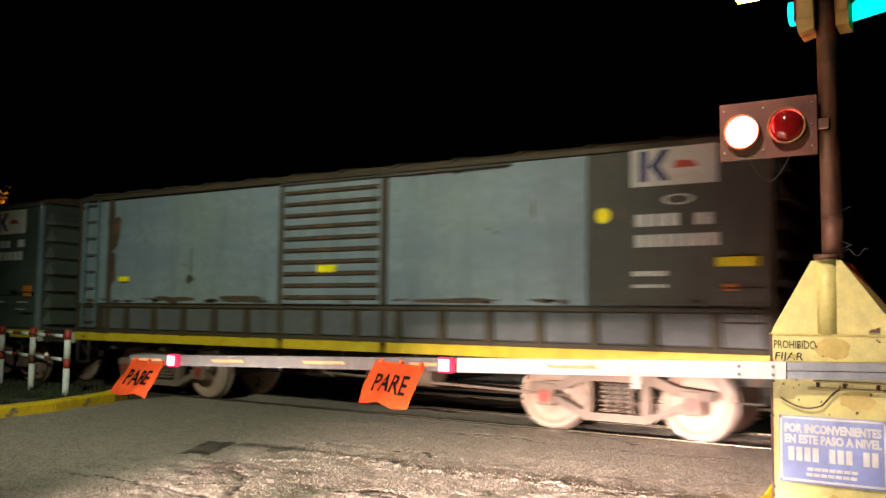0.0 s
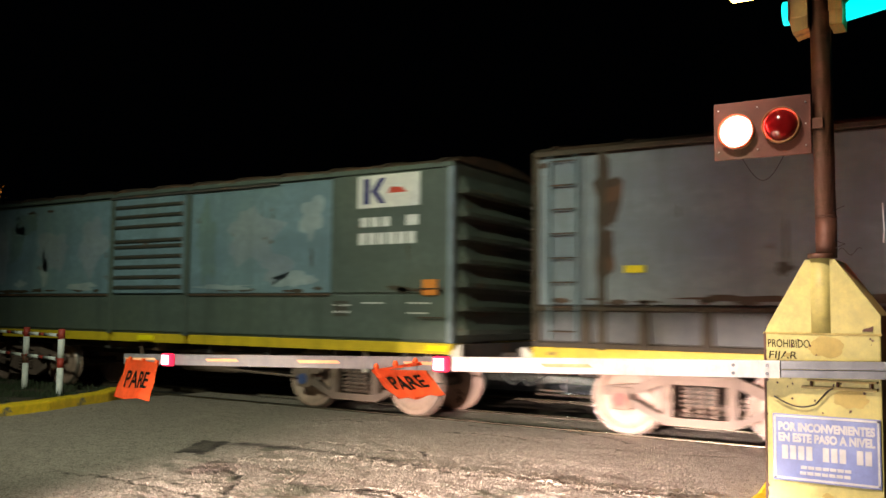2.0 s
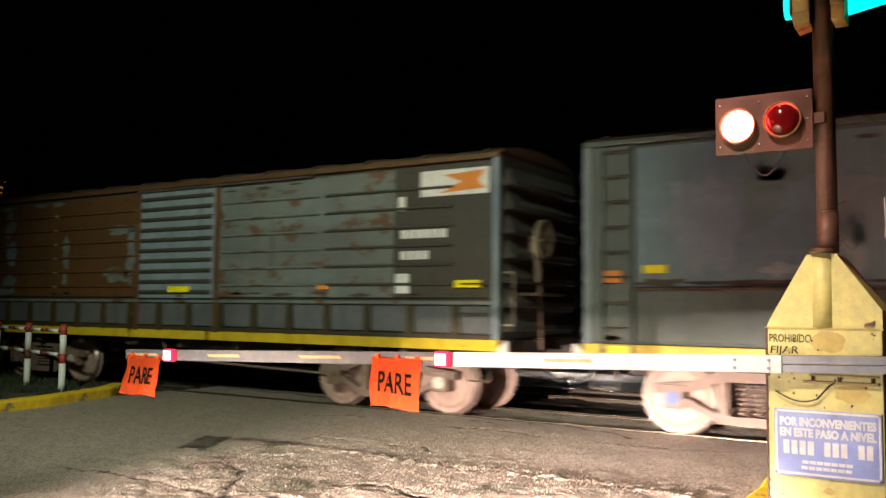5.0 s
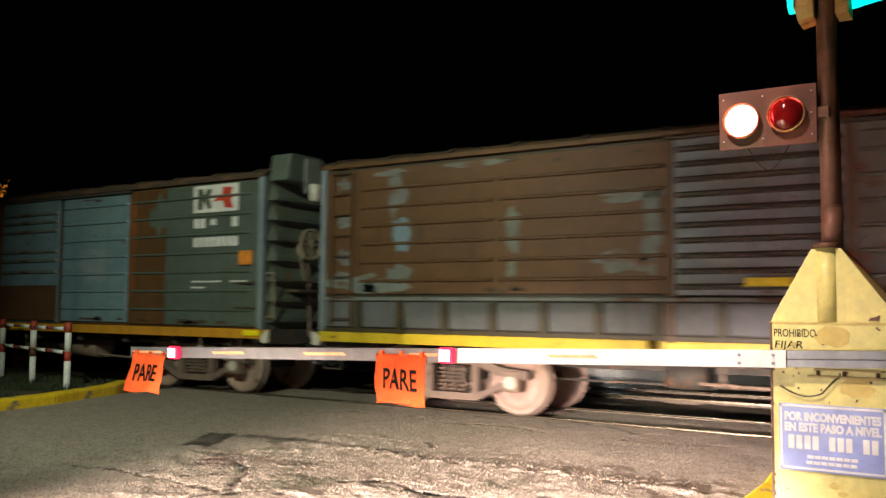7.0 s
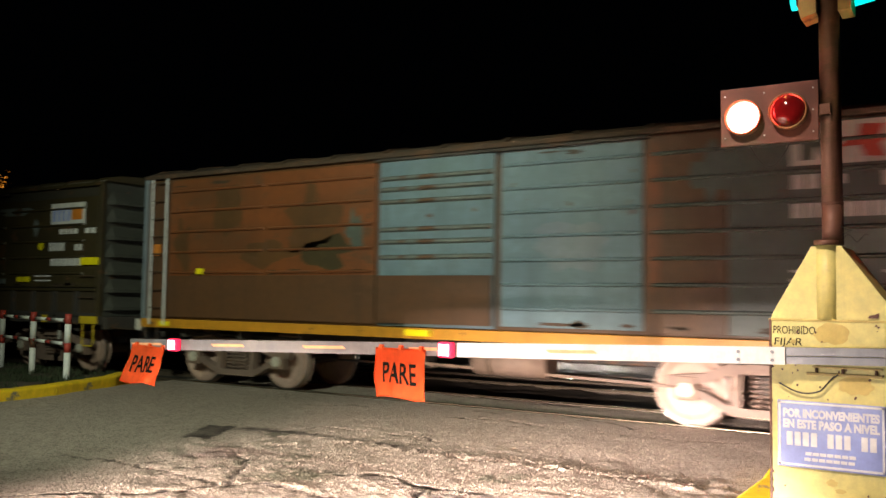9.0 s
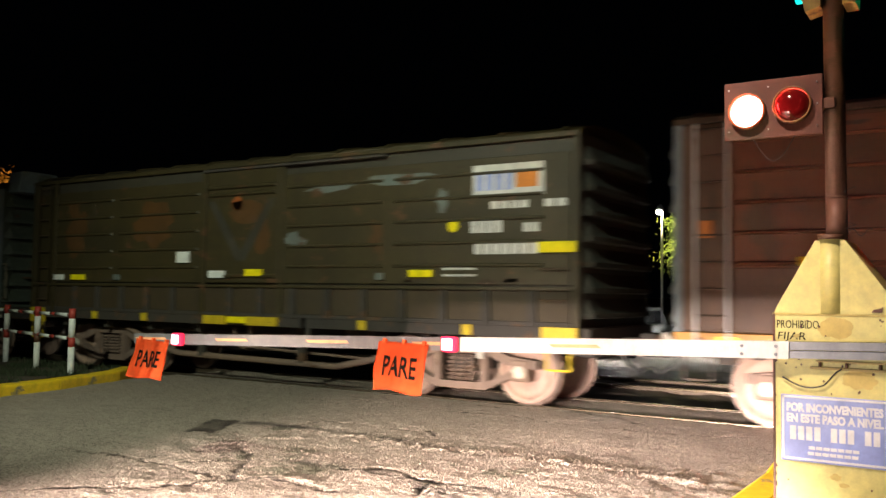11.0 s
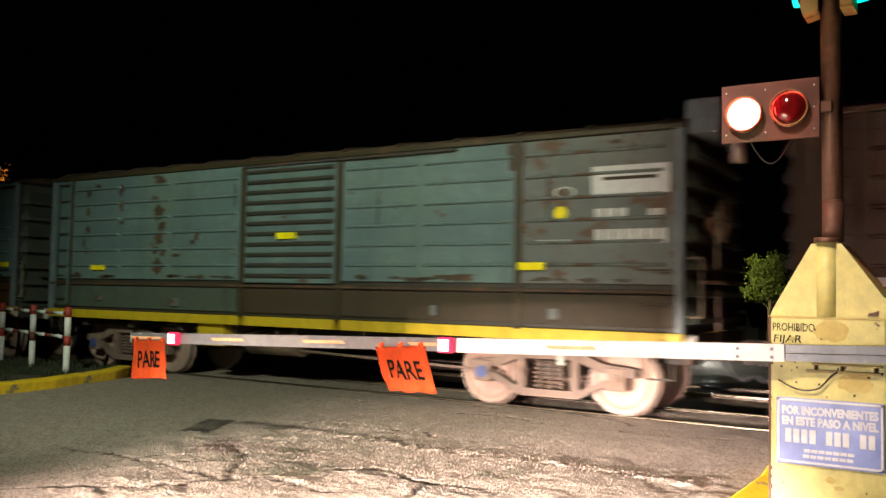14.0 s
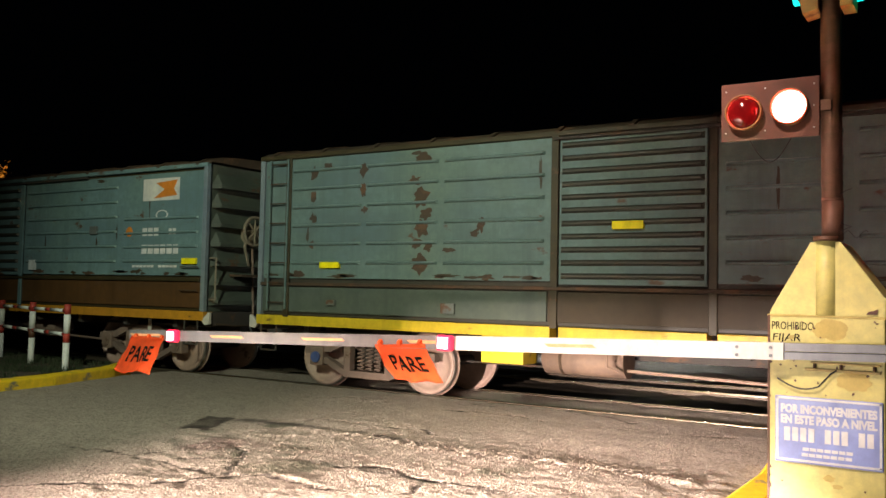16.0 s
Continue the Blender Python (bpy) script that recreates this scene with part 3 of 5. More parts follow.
    for i in range(7):
        part("notice_bar", bx(-0.11 + i * 0.036, -0.079 + i * 0.036, -0.0145, -0.012, 0.705, 0.722), "signwhite", n)
        part("notice_bar", bx(-0.115 + i * 0.036, -0.084 + i * 0.036, -0.0145, -0.012, 0.675, 0.692), "signwhite", n)
    # specks of rust, and chipped edges
    for _ in range(46):
        cx, cz, r = rnd.uniform(L + 0.01, R - 0.01), rnd.choice((rnd.uniform(0.2, 1.42), rnd.uniform(1.0, 1.42))), rnd.uniform(0.002, 0.007)
        pts = [(cx + r * rnd.uniform(0.6, 1.4) * math.cos(k * 0.9), cz + r * rnd.uniform(0.6, 1.4) * math.sin(k * 0.9)) for k in range(7)]
        part("rust_speck", poly(pts, -0.0035, -0.001), "mast", c)
    for k in range(9):
        z = rnd.uniform(0.2, 1.42)
        part("chipped_edge", poly(((L - 0.001, z), (L + rnd.uniform(0.01, 0.025), z + 0.01), (L + rnd.uniform(0.005, 0.02), z + 0.03), (L - 0.001, z + rnd.uniform(0.04, 0.09))), -0.0045, -0.001), "mast", c)
    blot(-0.17, 1.31, 0.016, 0.012, "stain", 5.5)
    blot(-0.2, 0.3, 0.07, 0.05, "stain", 6.1)
    blot(0.17, 0.33, 0.05, 0.07, "stain", 8.3)
    # plinth
    part("plinth", bx(L - 0.06, R + 0.06, -0.08, 0.54, -0.2, 0.06, 0.015), "ballast", c, "concrete plinth")
    return c


cabinet()

MAST_Y = FRONT + 0.03


def mast():
    m = thing("signal_mast", (-0.752, MAST_Y + 0.03, 1.84), "rusty steel mast with red crossing lamps on the cabinet", "signal mast")
    part("tube", rd((0, 0, 0), (-0.012, 0, 2.1), 0.054, 20), "mast", m)
    part("lower_sleeve", rd((0, 0, 0), (0, 0, 0.22), 0.0555, 20), "mast", m)
    part("stray_wire", tube([(0.05 + 0.05 * math.sin(k * 0.55), -0.03, 0.02 + 0.018 * k + 0.03 * math.cos(k * 0.55)) for k in range(15)], 0.0022), "wire", m)
    part("stray_wire", tube([(0.06 + 0.011 * k, -0.04, 0.03 + 0.02 * math.sin(k * 0.8)) for k in range(12)], 0.002), "wire", m)
    part("clamp_band", rd((0, 0, 0.22), (0, 0, 0.228), 0.0575, 20), "mast", m)
    return m


mast()

# signal head: a plate with two round lamps and rims
HEAD = (-1.065, 5.0, 2.575)


def signal_head():
    h = thing("crossing_signal_head", HEAD, "brown plate with two round red flashing lamps", "signal head")
    part("backplate", bx(-0.262, 0.262, 0.02, 0.032, -0.168, 0.162, 0.003), "backplate", h)
    for x in (-0.132, 0.11):
        part("lamp_rim", ring(x, 0.0 if x > 0 else -0.012, 0.092, 0.101, -0.024, 0.02), "rim", h, "orange-brown metal rim")
        part("lit_lens", lathe([(0.001, -0.052), (0.04, -0.048), (0.065, -0.036), (0.082, -0.018), (0.09, 0.004), (0.09, 0.012)], 32, (x, 0, 0.0 if x > 0 else -0.012)), "lens_on", h, "glowing red lens")
    for x in (-0.235, -0.02, 0.235):
        for z in (-0.12, 0.0, 0.12):
            if abs(x) > 0.1 or z:
                part("bolt", rd((x, 0.012, z), (x, 0.02, z), 0.004, 8), "whiteref", h)
    # glowing discs added behind the plate, out of view, only to redden the train
    for x in (-0.132, 0.11):
        part("rear_fill_mount", rd((x, 0.034, 0), (x, 0.16, 0), 0.11, 24), "backplate", h)
        part("rear_fill_disc", rd((x, 0.161, 0), (x, 0.172, 0), 0.098, 24), "rear_fill", h, "unseen red glowing disc that faces the track")
    part("arm", bx(0.25, 0.32, 0.034, 0.06, -0.03, 0.03, 0.004), "mast", h)
    part("wire_loop", tube([(-0.10 + 0.22 * i / 12, 0.01, -0.17 - 0.13 * math.sin(math.pi * i / 12)) for i in range(13)], 0.003), "wire", h)
    return h


def ring(x, z, r0, r1, y0, y1, n=36):
    bm = bmesh.new()
    loops = []
    for r, y in ((r0, y0), (r1, y0), (r1, y1), (r0, y1)):
        loops.append([bm.verts.new((x + r * math.cos(2 * math.pi * i / n), y, z + r * math.sin(2 * math.pi * i / n))) for i in range(n)])
    for a, b in zip(loops, loops[1:] + loops[:1]):
        for i in range(n):
            bm.faces.new((a[i], a[(i + 1) % n], b[(i + 1) % n], b[i])).smooth = True
    bmesh.ops.recalc_face_normals(bm, faces=bm.faces)
    return bm


head = signal_head()
SHUTTERS = []
for x, z in ((-0.132, -0.012), (0.11, 0.0)):
    sh = part("unlit_lens", lathe([(0.001, -0.052), (0.04, -0.048), (0.065, -0.036), (0.082, -0.018), (0.0905, 0.004), (0.0905, 0.010)], 32), "lens_off", head, "dark red glossy lens")
    sh.location = (x, -0.006, z)
    SHUTTERS.append((sh, x, z))


def upper_heads():
    """Second pair of heads near the mast's top, turned to the side road, with cyan lit glass."""
    h = thing("upper_signal_head", (-0.76, 5.06, 3.2), "yellow steel signal housings with cyan lit lenses", "signal head")
    part("housing", bx(-0.142, -0.048, -0.05, 0.14, -0.03, 0.3, 0.006), "housing", h)
    part("housing_hood", poly(((-0.148, -0.03), (-0.05, -0.03), (-0.05, -0.095), (-0.128, -0.115)), -0.05, 0.12), "housing", h)
    part("housing_bracket", bx(-0.15, -0.142, -0.06, 0.15, -0.04, 0.3), "mast", h)
    part("housing", bx(0.055, 0.128, -0.05, 0.14, -0.02, 0.3, 0.006), "housing", h)
    part("housing_hood", poly(((0.06, -0.02), (0.128, -0.02), (0.125, -0.1), (0.06, -0.1)), -0.05, 0.12), "housing", h)
    part("lens", rd((-0.185, 0.02, 0.025), (-0.150, 0.02, 0.025), 0.066, 24), "cyan", h, "cyan lit lens")
    part("lit_panel", poly(((0.140, -0.075), (0.34, -0.04), (0.34, 0.2), (0.140, 0.01)), -0.02, 0.01), "cyan", h, "cyan lit panel")
    part("panel_frame", poly(((0.136, 0.012), (0.34, 0.205), (0.34, 0.235), (0.136, 0.04)), -0.025, 0.02), "housing", h)
    part("side_lantern", bx(-0.49, -0.345, -0.05, 0.07, 0.158, 0.28, 0.008), "housing", h)
    part("side_lantern_glass", bx(-0.475, -0.36, -0.04, 0.06, 0.153, 0.158), "sodium", h, "warm lit glass")
    part("side_lantern_arm", bx(-0.36, -0.14, -0.012, 0.012, 0.2, 0.22), "mast", h)
    return h


upper_heads()

BOOM_A, BOOM_B = (-0.975, 1.235), (-6.41, 1.085)  # x and z of the boom's axis at its ends


def boom_z(x):
    return BOOM_A[1] + (x - BOOM_A[0]) * (BOOM_B[1] - BOOM_A[1]) / (BOOM_B[0] - BOOM_A[0])


def boom():
    b = thing("barrier_boom", (0, 4.985, 0), "white lowered barrier boom with red lamps and reflective tape", "barrier boom")

    def strip(x0, x1, hw0, hw1, y0, y1, dz=0.0):
        return poly(((x0, boom_z(x0) - hw0 + dz), (x1, boom_z(x1) - hw1 + dz), (x1, boom_z(x1) + hw1 + dz), (x0, boom_z(x0) + hw0 + dz)), y0, y1)

    part("arm", strip(-6.41, -3.05, 0.043, 0.045, -0.02, 0.02), "boomtip", b, "grey aluminium tip section")
    part("arm", strip(-3.05, -0.975, 0.047, 0.047, -0.024, 0.024), "boom", b)
    part("grip", strip(-0.975, -0.44, 0.022, 0.022, -0.01, 0.04, 0.023), "boomgrip", b, "grey galvanised grip bar")
    part("grip", strip(-0.975, -0.44, 0.02, 0.02, -0.01, 0.04, -0.024), "boomgrip", b, "grey galvanised grip bar")
    for x0, x1 in ((-6.40, -5.98), (-5.40, -5.02), (-4.42, -4.0), (-3.45, -3.14), (-2.4, -2.05)):
        z = boom_z(x0)
        part("reflective_tape", poly(((x0, z + 0.012), (x1 - 0.03, boom_z(x1) + 0.012), (x1, boom_z(x1) - 0.008), (x0 + 0.03, z - 0.008)), -0.0225 if x0 < -3.05 else -0.0265, -0.0202 if x0 < -3.05 else -0.0242), "boomtape", b, "red and orange reflective tape")
    for x in (-1.04, -1.22):
        for dz in (-0.024, 0.02):
            part("bolt", rd((x, -0.032, boom_z(x) + dz), (x, -0.022, boom_z(x) + dz), 0.009, 10), "boomgrip", b)
    for x in (-5.81, -3.12):
        lamp = part("boom_lamp", bx(x - 0.058, x + 0.058, -0.075, -0.022, boom_z(x) - 0.052, boom_z(x) + 0.052, 0.014), "boomlightrim", b, "red lit boom lamp")
        part("lamp_lens", bx(x - 0.042, x + 0.038, -0.082, -0.0755, boom_z(x) - 0.038, boom_z(x) + 0.038, 0.002), "boomlight", lamp, "blown-out bright lens")
    return b


boom()


def flag(x, w, hgt, dz, label):
    f = thing("warning_flag", (x, 4.945, boom_z(x) - dz), label, "flag", "warning flags on the boom")

    def cloth(u, v):
        """The hanging cloth's point at u across (-0.5 to 0.5) and v down (0 to 1)."""
        wave = 0.014 * v * math.sin(u * 9 + v * 3.0 + x) + 0.007 * v * math.sin(u * 17 + x * 2) + 0.004 * math.sin(v * 11 + u * 4)
        return Vector((u * w + 0.014 * math.sin(v * 5 + x) * v, wave - 0.004, -v * hgt + 0.01 * math.sin(u * 6.0 + x) * v))

    nx, nz = 18, 16
    bm = bmesh.new()
    grid = [[bm.verts.new(cloth(i / nx - 0.5, j / nz)) for i in range(nx + 1)] for j in range(nz + 1)]
    for j in range(nz):
        for i in range(nx):
            bm.faces.new((grid[j][i], grid[j + 1][i], grid[j + 1][i + 1], grid[j][i + 1])).smooth = True
    bmesh.ops.solidify(bm, geom=list(bm.faces), thickness=0.003)
    part("cloth", bm, "flag", f)
    t = lettering("flag_text", "PARE", 0.20, "ink", f, (0, 0, 0), w * 0.68, "bold black letters", 0.0, 0.003)
    for vert in t.data.vertices:
        c = vert.co
        p = cloth((c.x - w * 0.33) / w, (hgt * 0.70 - c.z) / hgt)
        vert.co = (p.x, p.y - 0.007 + c.y, p.z)
    for i in (-0.4, 0.0, 0.4):
        part("flag_clip", bx(i * w - 0.012, i * w + 0.012, -0.008, 0.026, -0.012, 0.02), "flag", f)
    return f


FLAGS = (flag(-6.135, 0.42, 0.33, 0.012, "orange cloth flag lettered in black, hung on the boom tip"),
         flag(-3.50, 0.42, 0.345, -0.005, "orange cloth flag lettered in black, hung at the boom's middle"))

# ---- the goods train ----
WHEEL_R = 0.46


def wheel_meshes():
    disc = lathe([(0.001, -0.05), (0.10, -0.06), (0.115, -0.045), (0.13, -0.01), (0.30, 0.005), (0.375, -0.03), (0.385, -0.062), (0.44, -0.066), (0.452, -0.05),
                  (0.46, 0.05), (0.485, 0.06), (0.485, 0.072), (0.40, 0.07), (0.13, 0.06), (0.001, 0.06)], 48)
    me = bpy.data.meshes.new("wheel")
    disc.to_mesh(me)
    disc.free()
    me.materials.append(M["wheel"])
    tread = ring(0, 0, 0.4535, 0.4625, -0.045, 0.05, 48)
    mt = bpy.data.meshes.new("tread")
    tread.to_mesh(mt)
    tread.free()
    mt.materials.append(M["tread"])
    ax = rd((0, -0.77, 0), (0, 0.77, 0), 0.075, 14)
    ma = bpy.data.meshes.new("axle")
    ax.to_mesh(ma)
    ax.free()
    ma.materials.append(M["under"])
    return me, mt, ma


WHEEL_ME, TREAD_ME, AXLE_ME = wheel_meshes()
WHEELSETS = []  # (object, place on its wagon)


def mesh_of(name, bm, material):
    me = bpy.data.meshes.new(name)
    bm.to_mesh(me)
    bm.free()
    me.materials.append(M[material])
    return me


def side_frame_mesh():
    """Cast bogie side frame with its two axle boxes, spring opening and spring nest."""
    bm = bmesh.new()
    y0, y1 = -0.06, 0.06
    # top and bottom members and struts
    for pts in (
        [(-1.22, 0.50), (-1.22, 0.62), (-0.78, 0.66), (-0.45, 0.80), (0.45, 0.80), (0.78, 0.66), (1.22, 0.62), (1.22, 0.50), (0.72, 0.55), (0.42, 0.68), (-0.42, 0.68), (-0.72, 0.55)],
        [(-1.10, 0.36), (-0.80, 0.36), (-0.42, 0.18), (0.42, 0.18), (0.80, 0.36), (1.10, 0.36), (1.10, 0.44), (0.80, 0.46), (0.42, 0.28), (-0.42, 0.28), (-0.80, 0.46), (-1.10, 0.44)],
        [(-0.45, 0.24), (-0.33, 0.24), (-0.33, 0.72), (-0.45, 0.72)],
        [(0.33, 0.24), (0.45, 0.24), (0.45, 0.72), (0.33, 0.72)],
    ):
        a = [bm.verts.new((x, y0, z)) for x, z in pts]
        b = [bm.verts.new((x, y1, z)) for x, z in pts]
        bm.faces.new(a)
        bm.faces.new(b[::-1])
        for i in range(len(pts)):
            j = (i + 1) % len(pts)
            bm.faces.new((a[i], b[i], b[j], a[j]))
    bmesh.ops.recalc_face_normals(bm, faces=bm.faces)
    return mesh_of("side_frame", bm, "bogie")


def spring_mesh():
    bm = bmesh.new()
    n, turns, rings = 84, 6.5, []
    for k in range(n + 1):
        a = 2 * math.pi * turns * k / n
        c, out = Vector((0.05 * math.cos(a), 0.05 * math.sin(a), 0.37 * k / n)), Vector((math.cos(a), math.sin(a), 0))
        rings.append([bm.verts.new(c + out * 0.015 * math.cos(b) + Vector((0, 0, 0.015 * math.sin(b)))) for b in (0, 1.57, 3.14, 4.71)])
    for p, q in zip(rings, rings[1:]):
        for i in range(4):
            bm.faces.new((p[i], p[(i + 1) % 4], q[(i + 1) % 4], q[i])).smooth = True
    return mesh_of("spring", bm, "bogie")


def axle_box_mesh():
    bm = box(bmesh.new(), -0.13, 0.13, -0.10, 0.08, -0.13, 0.16, 0.02)
    return mesh_of("axle_box", bm, "bogie")


FRAME_ME, SPRING_ME, BOX_ME = side_frame_mesh(), spring_mesh(), axle_box_mesh()
CAPS = {k: mesh_of("axle_cap", rd((0, -0.13, 0), (0, -0.09, 0), 0.085, 18), k) for k in ("hubred", "hubwhite", "hubblue", "bogie")}


def bogie(car, x, wb, caps):
    frame_ob = part("bogie_bolster", bx(x - 0.19, x + 0.19, -0.77, 0.77, 0.42, 0.66, 0.02), "under", car)
    for side in (-1, 1):
        sf = shared("side_frame", FRAME_ME, frame_ob, (x, side * 0.81, 0))
        sf.scale = (wb / 1.95, 1, 1)
        for dx in (-0.16, 0.0, 0.16):
            shared("spring", SPRING_ME, frame_ob, (x + dx, side * 0.81, 0.285))
        for k, dx in enumerate((-wb / 2, wb / 2)):
            shared("axle_box", BOX_ME, frame_ob, (x + dx, side * 0.81, 0.46))
            shared("axle_cap", CAPS[caps[k]], frame_ob, (x + dx, side * 0.81, 0.46), (0, 0, 0 if side < 0 else math.pi))
    part("brake_beam", rd((x - wb / 2 + 0.52, -0.58, 0.34), (x - wb / 2 + 0.52, 0.58, 0.34), 0.04, 8), "bogie", frame_ob)
    part("brake_beam", rd((x + wb / 2 - 0.52, -0.58, 0.34), (x + wb / 2 - 0.52, 0.58, 0.34), 0.04, 8), "bogie", frame_ob)
    for dx in (-wb / 2, wb / 2):
        ws = shared("wheelset", AXLE_ME, car, (x + dx, 0, WHEEL_R))
        WHEELSETS.append((ws, x + dx))
        for side in (-1, 1):
            w = shared("wheel", WHEEL_ME, ws, (0, side * GAUGE, 0), (0, 0, 0 if side < 0 else math.pi))
            shared("tread", TREAD_ME, ws, (0, side * GAUGE, 0), (0, 0, 0 if side < 0 else math.pi))


RIB_MES = {}


def rib(car, x0, x1, z, y, material, h=0.05, d=0.035):
    key = (round(x1 - x0, 2), material, h, d)
    if key not in RIB_MES:
        w = x1 - x0
        bm = bmesh.new()
        pts = [(-h / 2, 0.0), (-h * 0.2, -d), (h * 0.2, -d), (h / 2, 0.0)]
        a = [bm.verts.new((0.0 if k in (0, 3) else 0.03, yy, zz)) for k, (zz, yy) in enumerate(pts)]
        b = [bm.verts.new((w if k in (0, 3) else w - 0.03, yy, zz)) for k, (zz, yy) in enumerate(pts)]
        for i in range(3):
            bm.faces.new((a[i], b[i], b[i + 1], a[i + 1]))
        bm.faces.new(a[::-1])
        bm.faces.new(b)
        bmesh.ops.recalc_face_normals(bm, faces=bm.faces)
        RIB_MES[key] = mesh_of("rib", bm, material)
    return shared("rib", RIB_MES[key], car, (x0, y, z))


def bars(car, x0, x1, z0, z1, n, y, material="white", gaps=()):
    """A line of unreadable lettering: plain bars of its size."""
    w = (x1 - x0) / n
    for i in range(n):
        if i not in gaps:
            part("marking_bar", bx(x0 + i * w + w * 0.1, x0 + (i + 1) * w - w * 0.1, y - 0.004, y - 0.001, z0, z1), material, car)


TOP, BELT, SILL_T, SILL_B = 3.62, 1.60, 1.10, 0.95
SIDE = -1.25  # the near side, from the centre line
WAGONS = []


def wagon(front, L, a, spec):
    """A covered bogie wagon. Its own space: x from its rear end to its front, z from the rail."""
    car = thing("boxcar", (front - L, AXIS, 0), spec["label"], "boxcar", "wagons of the goods train")
    WAGONS.append((car, front - L))
    top = spec.get("top", TOP)
    p = spec["paint"]
    belt = spec.get("belt", BELT)
    part("body", bx(0.02, L - 0.02, -1.21, 1.21, SILL_T, top - 0.06, 0.02), spec.get("low", p), car)
    # side sheets, bay by bay
    for x0, x1, z0, z1, m in spec["sheets"]:
        part("side_sheet", bx(x0 + 0.01, x1 - 0.01, SIDE, -1.211, z0, z1, 0.006), m, car)
    # dirt and rust along the sheets' lower and upper edges, and runs below
    rnd = random.Random(round(L * 100 + front))
    for x0, x1, z0, z1, m in spec["sheets"]:
        if z1 - z0 < 1.0:
            continue
        for k in range(int((x1 - x0) * 3.2)):
            edge = rnd.random()
            cx = rnd.uniform(x0 + 0.15, x1 - 0.15)
            if edge < 0.6:
                cz, rx, rz = z0 + rnd.uniform(0.03, 0.07), rnd.uniform(0.06, 0.22), rnd.uniform(0.012, 0.04)
            elif edge < 0.8:
                cz, rx, rz = z1 - rnd.uniform(0.05, 0.12), rnd.uniform(0.05, 0.2), rnd.uniform(0.01, 0.04)
            else:
                cz, rx, rz = rnd.uniform(z0 + 0.4, z1 - 0.4), rnd.uniform(0.008, 0.03), rnd.uniform(0.08, 0.3)
            cx = min(max(cx, x0 + rx + 0.03), x1 - rx - 0.03)
            pts = []
            for i in range(16):
                q = 2 * math.pi * i / 16
                g = 1 + 0.7 * noise.noise(Vector((math.cos(q) * 2.3 + k * 2.7, math.sin(q) * 2.3, k * 1.3 + x0)))
                pts.append((cx + rx * g * math.cos(q), cz + rz * g * math.sin(q)))
            part("rust_run", poly(pts, SIDE - 0.0018, SIDE + 0.0005), rnd.choice(("rust", "framebrown", "framebrown")), car)
    part("side_sheet", bx(0.03, L - 0.03, 1.211, 1.25, SILL_T + 0.02, top - 0.08, 0.01), p, car)
    # posts, eave, belt
    pm = spec.get("post", p)
    for x in spec["posts"]:
        part("side_post", bx(x - 0.05, x + 0.05, SIDE - 0.035, SIDE, SILL_T - 0.02, top - 0.05, 0.008), pm, car)
    for x in (0.0, L - 0.09):
        part("corner_post", bx(x, x + 0.09, SIDE - 0.02, -1.15, SILL_T, top - 0.04, 0.01), spec.get("corner", pm), car)
    part("eave_rail", bx(0.0, L, SIDE - 0.03, -1.15, top - 0.07, top, 0.01), spec.get("eave", pm), car)
    if belt:
        part("belt_rail", bx(0.09, L - 0.09, SIDE - 0.045, SIDE + 0.005, belt - 0.035, belt + 0.015, 0.008), spec.get("beltm", "rust"), car)
    # roof with carlines
    bm = bmesh.new()
    prof = [(-1.27, top - 0.02), (-1.1, top + 0.07), (-0.7, top + 0.15), (0, top + 0.19), (0.7, top + 0.15), (1.1, top + 0.07), (1.27, top - 0.02)]
    ra = [bm.verts.new((0, y, z)) for y, z in prof]
    rb = [bm.verts.new((L, y, z)) for y, z in prof]
    for i in range(6):
        bm.faces.new((ra[i], rb[i], rb[i + 1], ra[i + 1])).smooth = True
    bm.faces.new(ra)
    bm.faces.new(rb[::-1])
    bm.faces.new((ra[0], ra[6], rb[6], rb[0]))
    bmesh.ops.recalc_face_normals(bm, faces=bm.faces)
    roof = part("roof", bm, spec.get("roof", "rust"), car)
    n = 13
    for i in range(n):
        x = 0.25 + (L - 0.5) * i / (n - 1)
        part("roof_carline", poly3(x - 0.035, x + 0.035, [(y * 1.012, z + 0.022) for y, z in prof]), spec.get("roof", "rust"), roof)
    if spec.get("walkway"):
        part("roof_walkway", bx(0.2, L - 0.2, -0.3, 0.3, top + 0.21, top + 0.25), "rust", roof)
    # sill
    if spec.get("sill"):
        for x0, x1 in spec.get("sill_bays", ((0.0, 5.15), (5.27, 7.15), (7.27, L))):
            part("side_sill", bx(x0, x1, SIDE - 0.02, -1.05, SILL_B, SILL_T, 0.006), spec["sill"], car)
        part("side_sill", bx(0.0, L, 1.05, 1.27, SILL_B, SILL_T), spec["sill"], car)
    # door
    d0, d1 = spec["door"]
    door = part("door", bx(d0 + 0.03, d1 - 0.03, SIDE - 0.03, SIDE + 0.01, spec.get("door_low") or (belt + 0.04 if belt and not spec.get("fulldoor") else SILL_T + 0.02), top - 0.1, 0.008), spec["doorm"], car)
    zr0 = (belt or SILL_T) + 0.14
    for z in spec.get("door_ribs") or [zr0 + (top - 0.25 - zr0) * k / 9 for k in range(10)]:
        rib(door, d0 + 0.06, d1 - 0.06, z, SIDE - 0.03, spec.get("doorrib", spec["doorm"]), 0.075, 0.045)
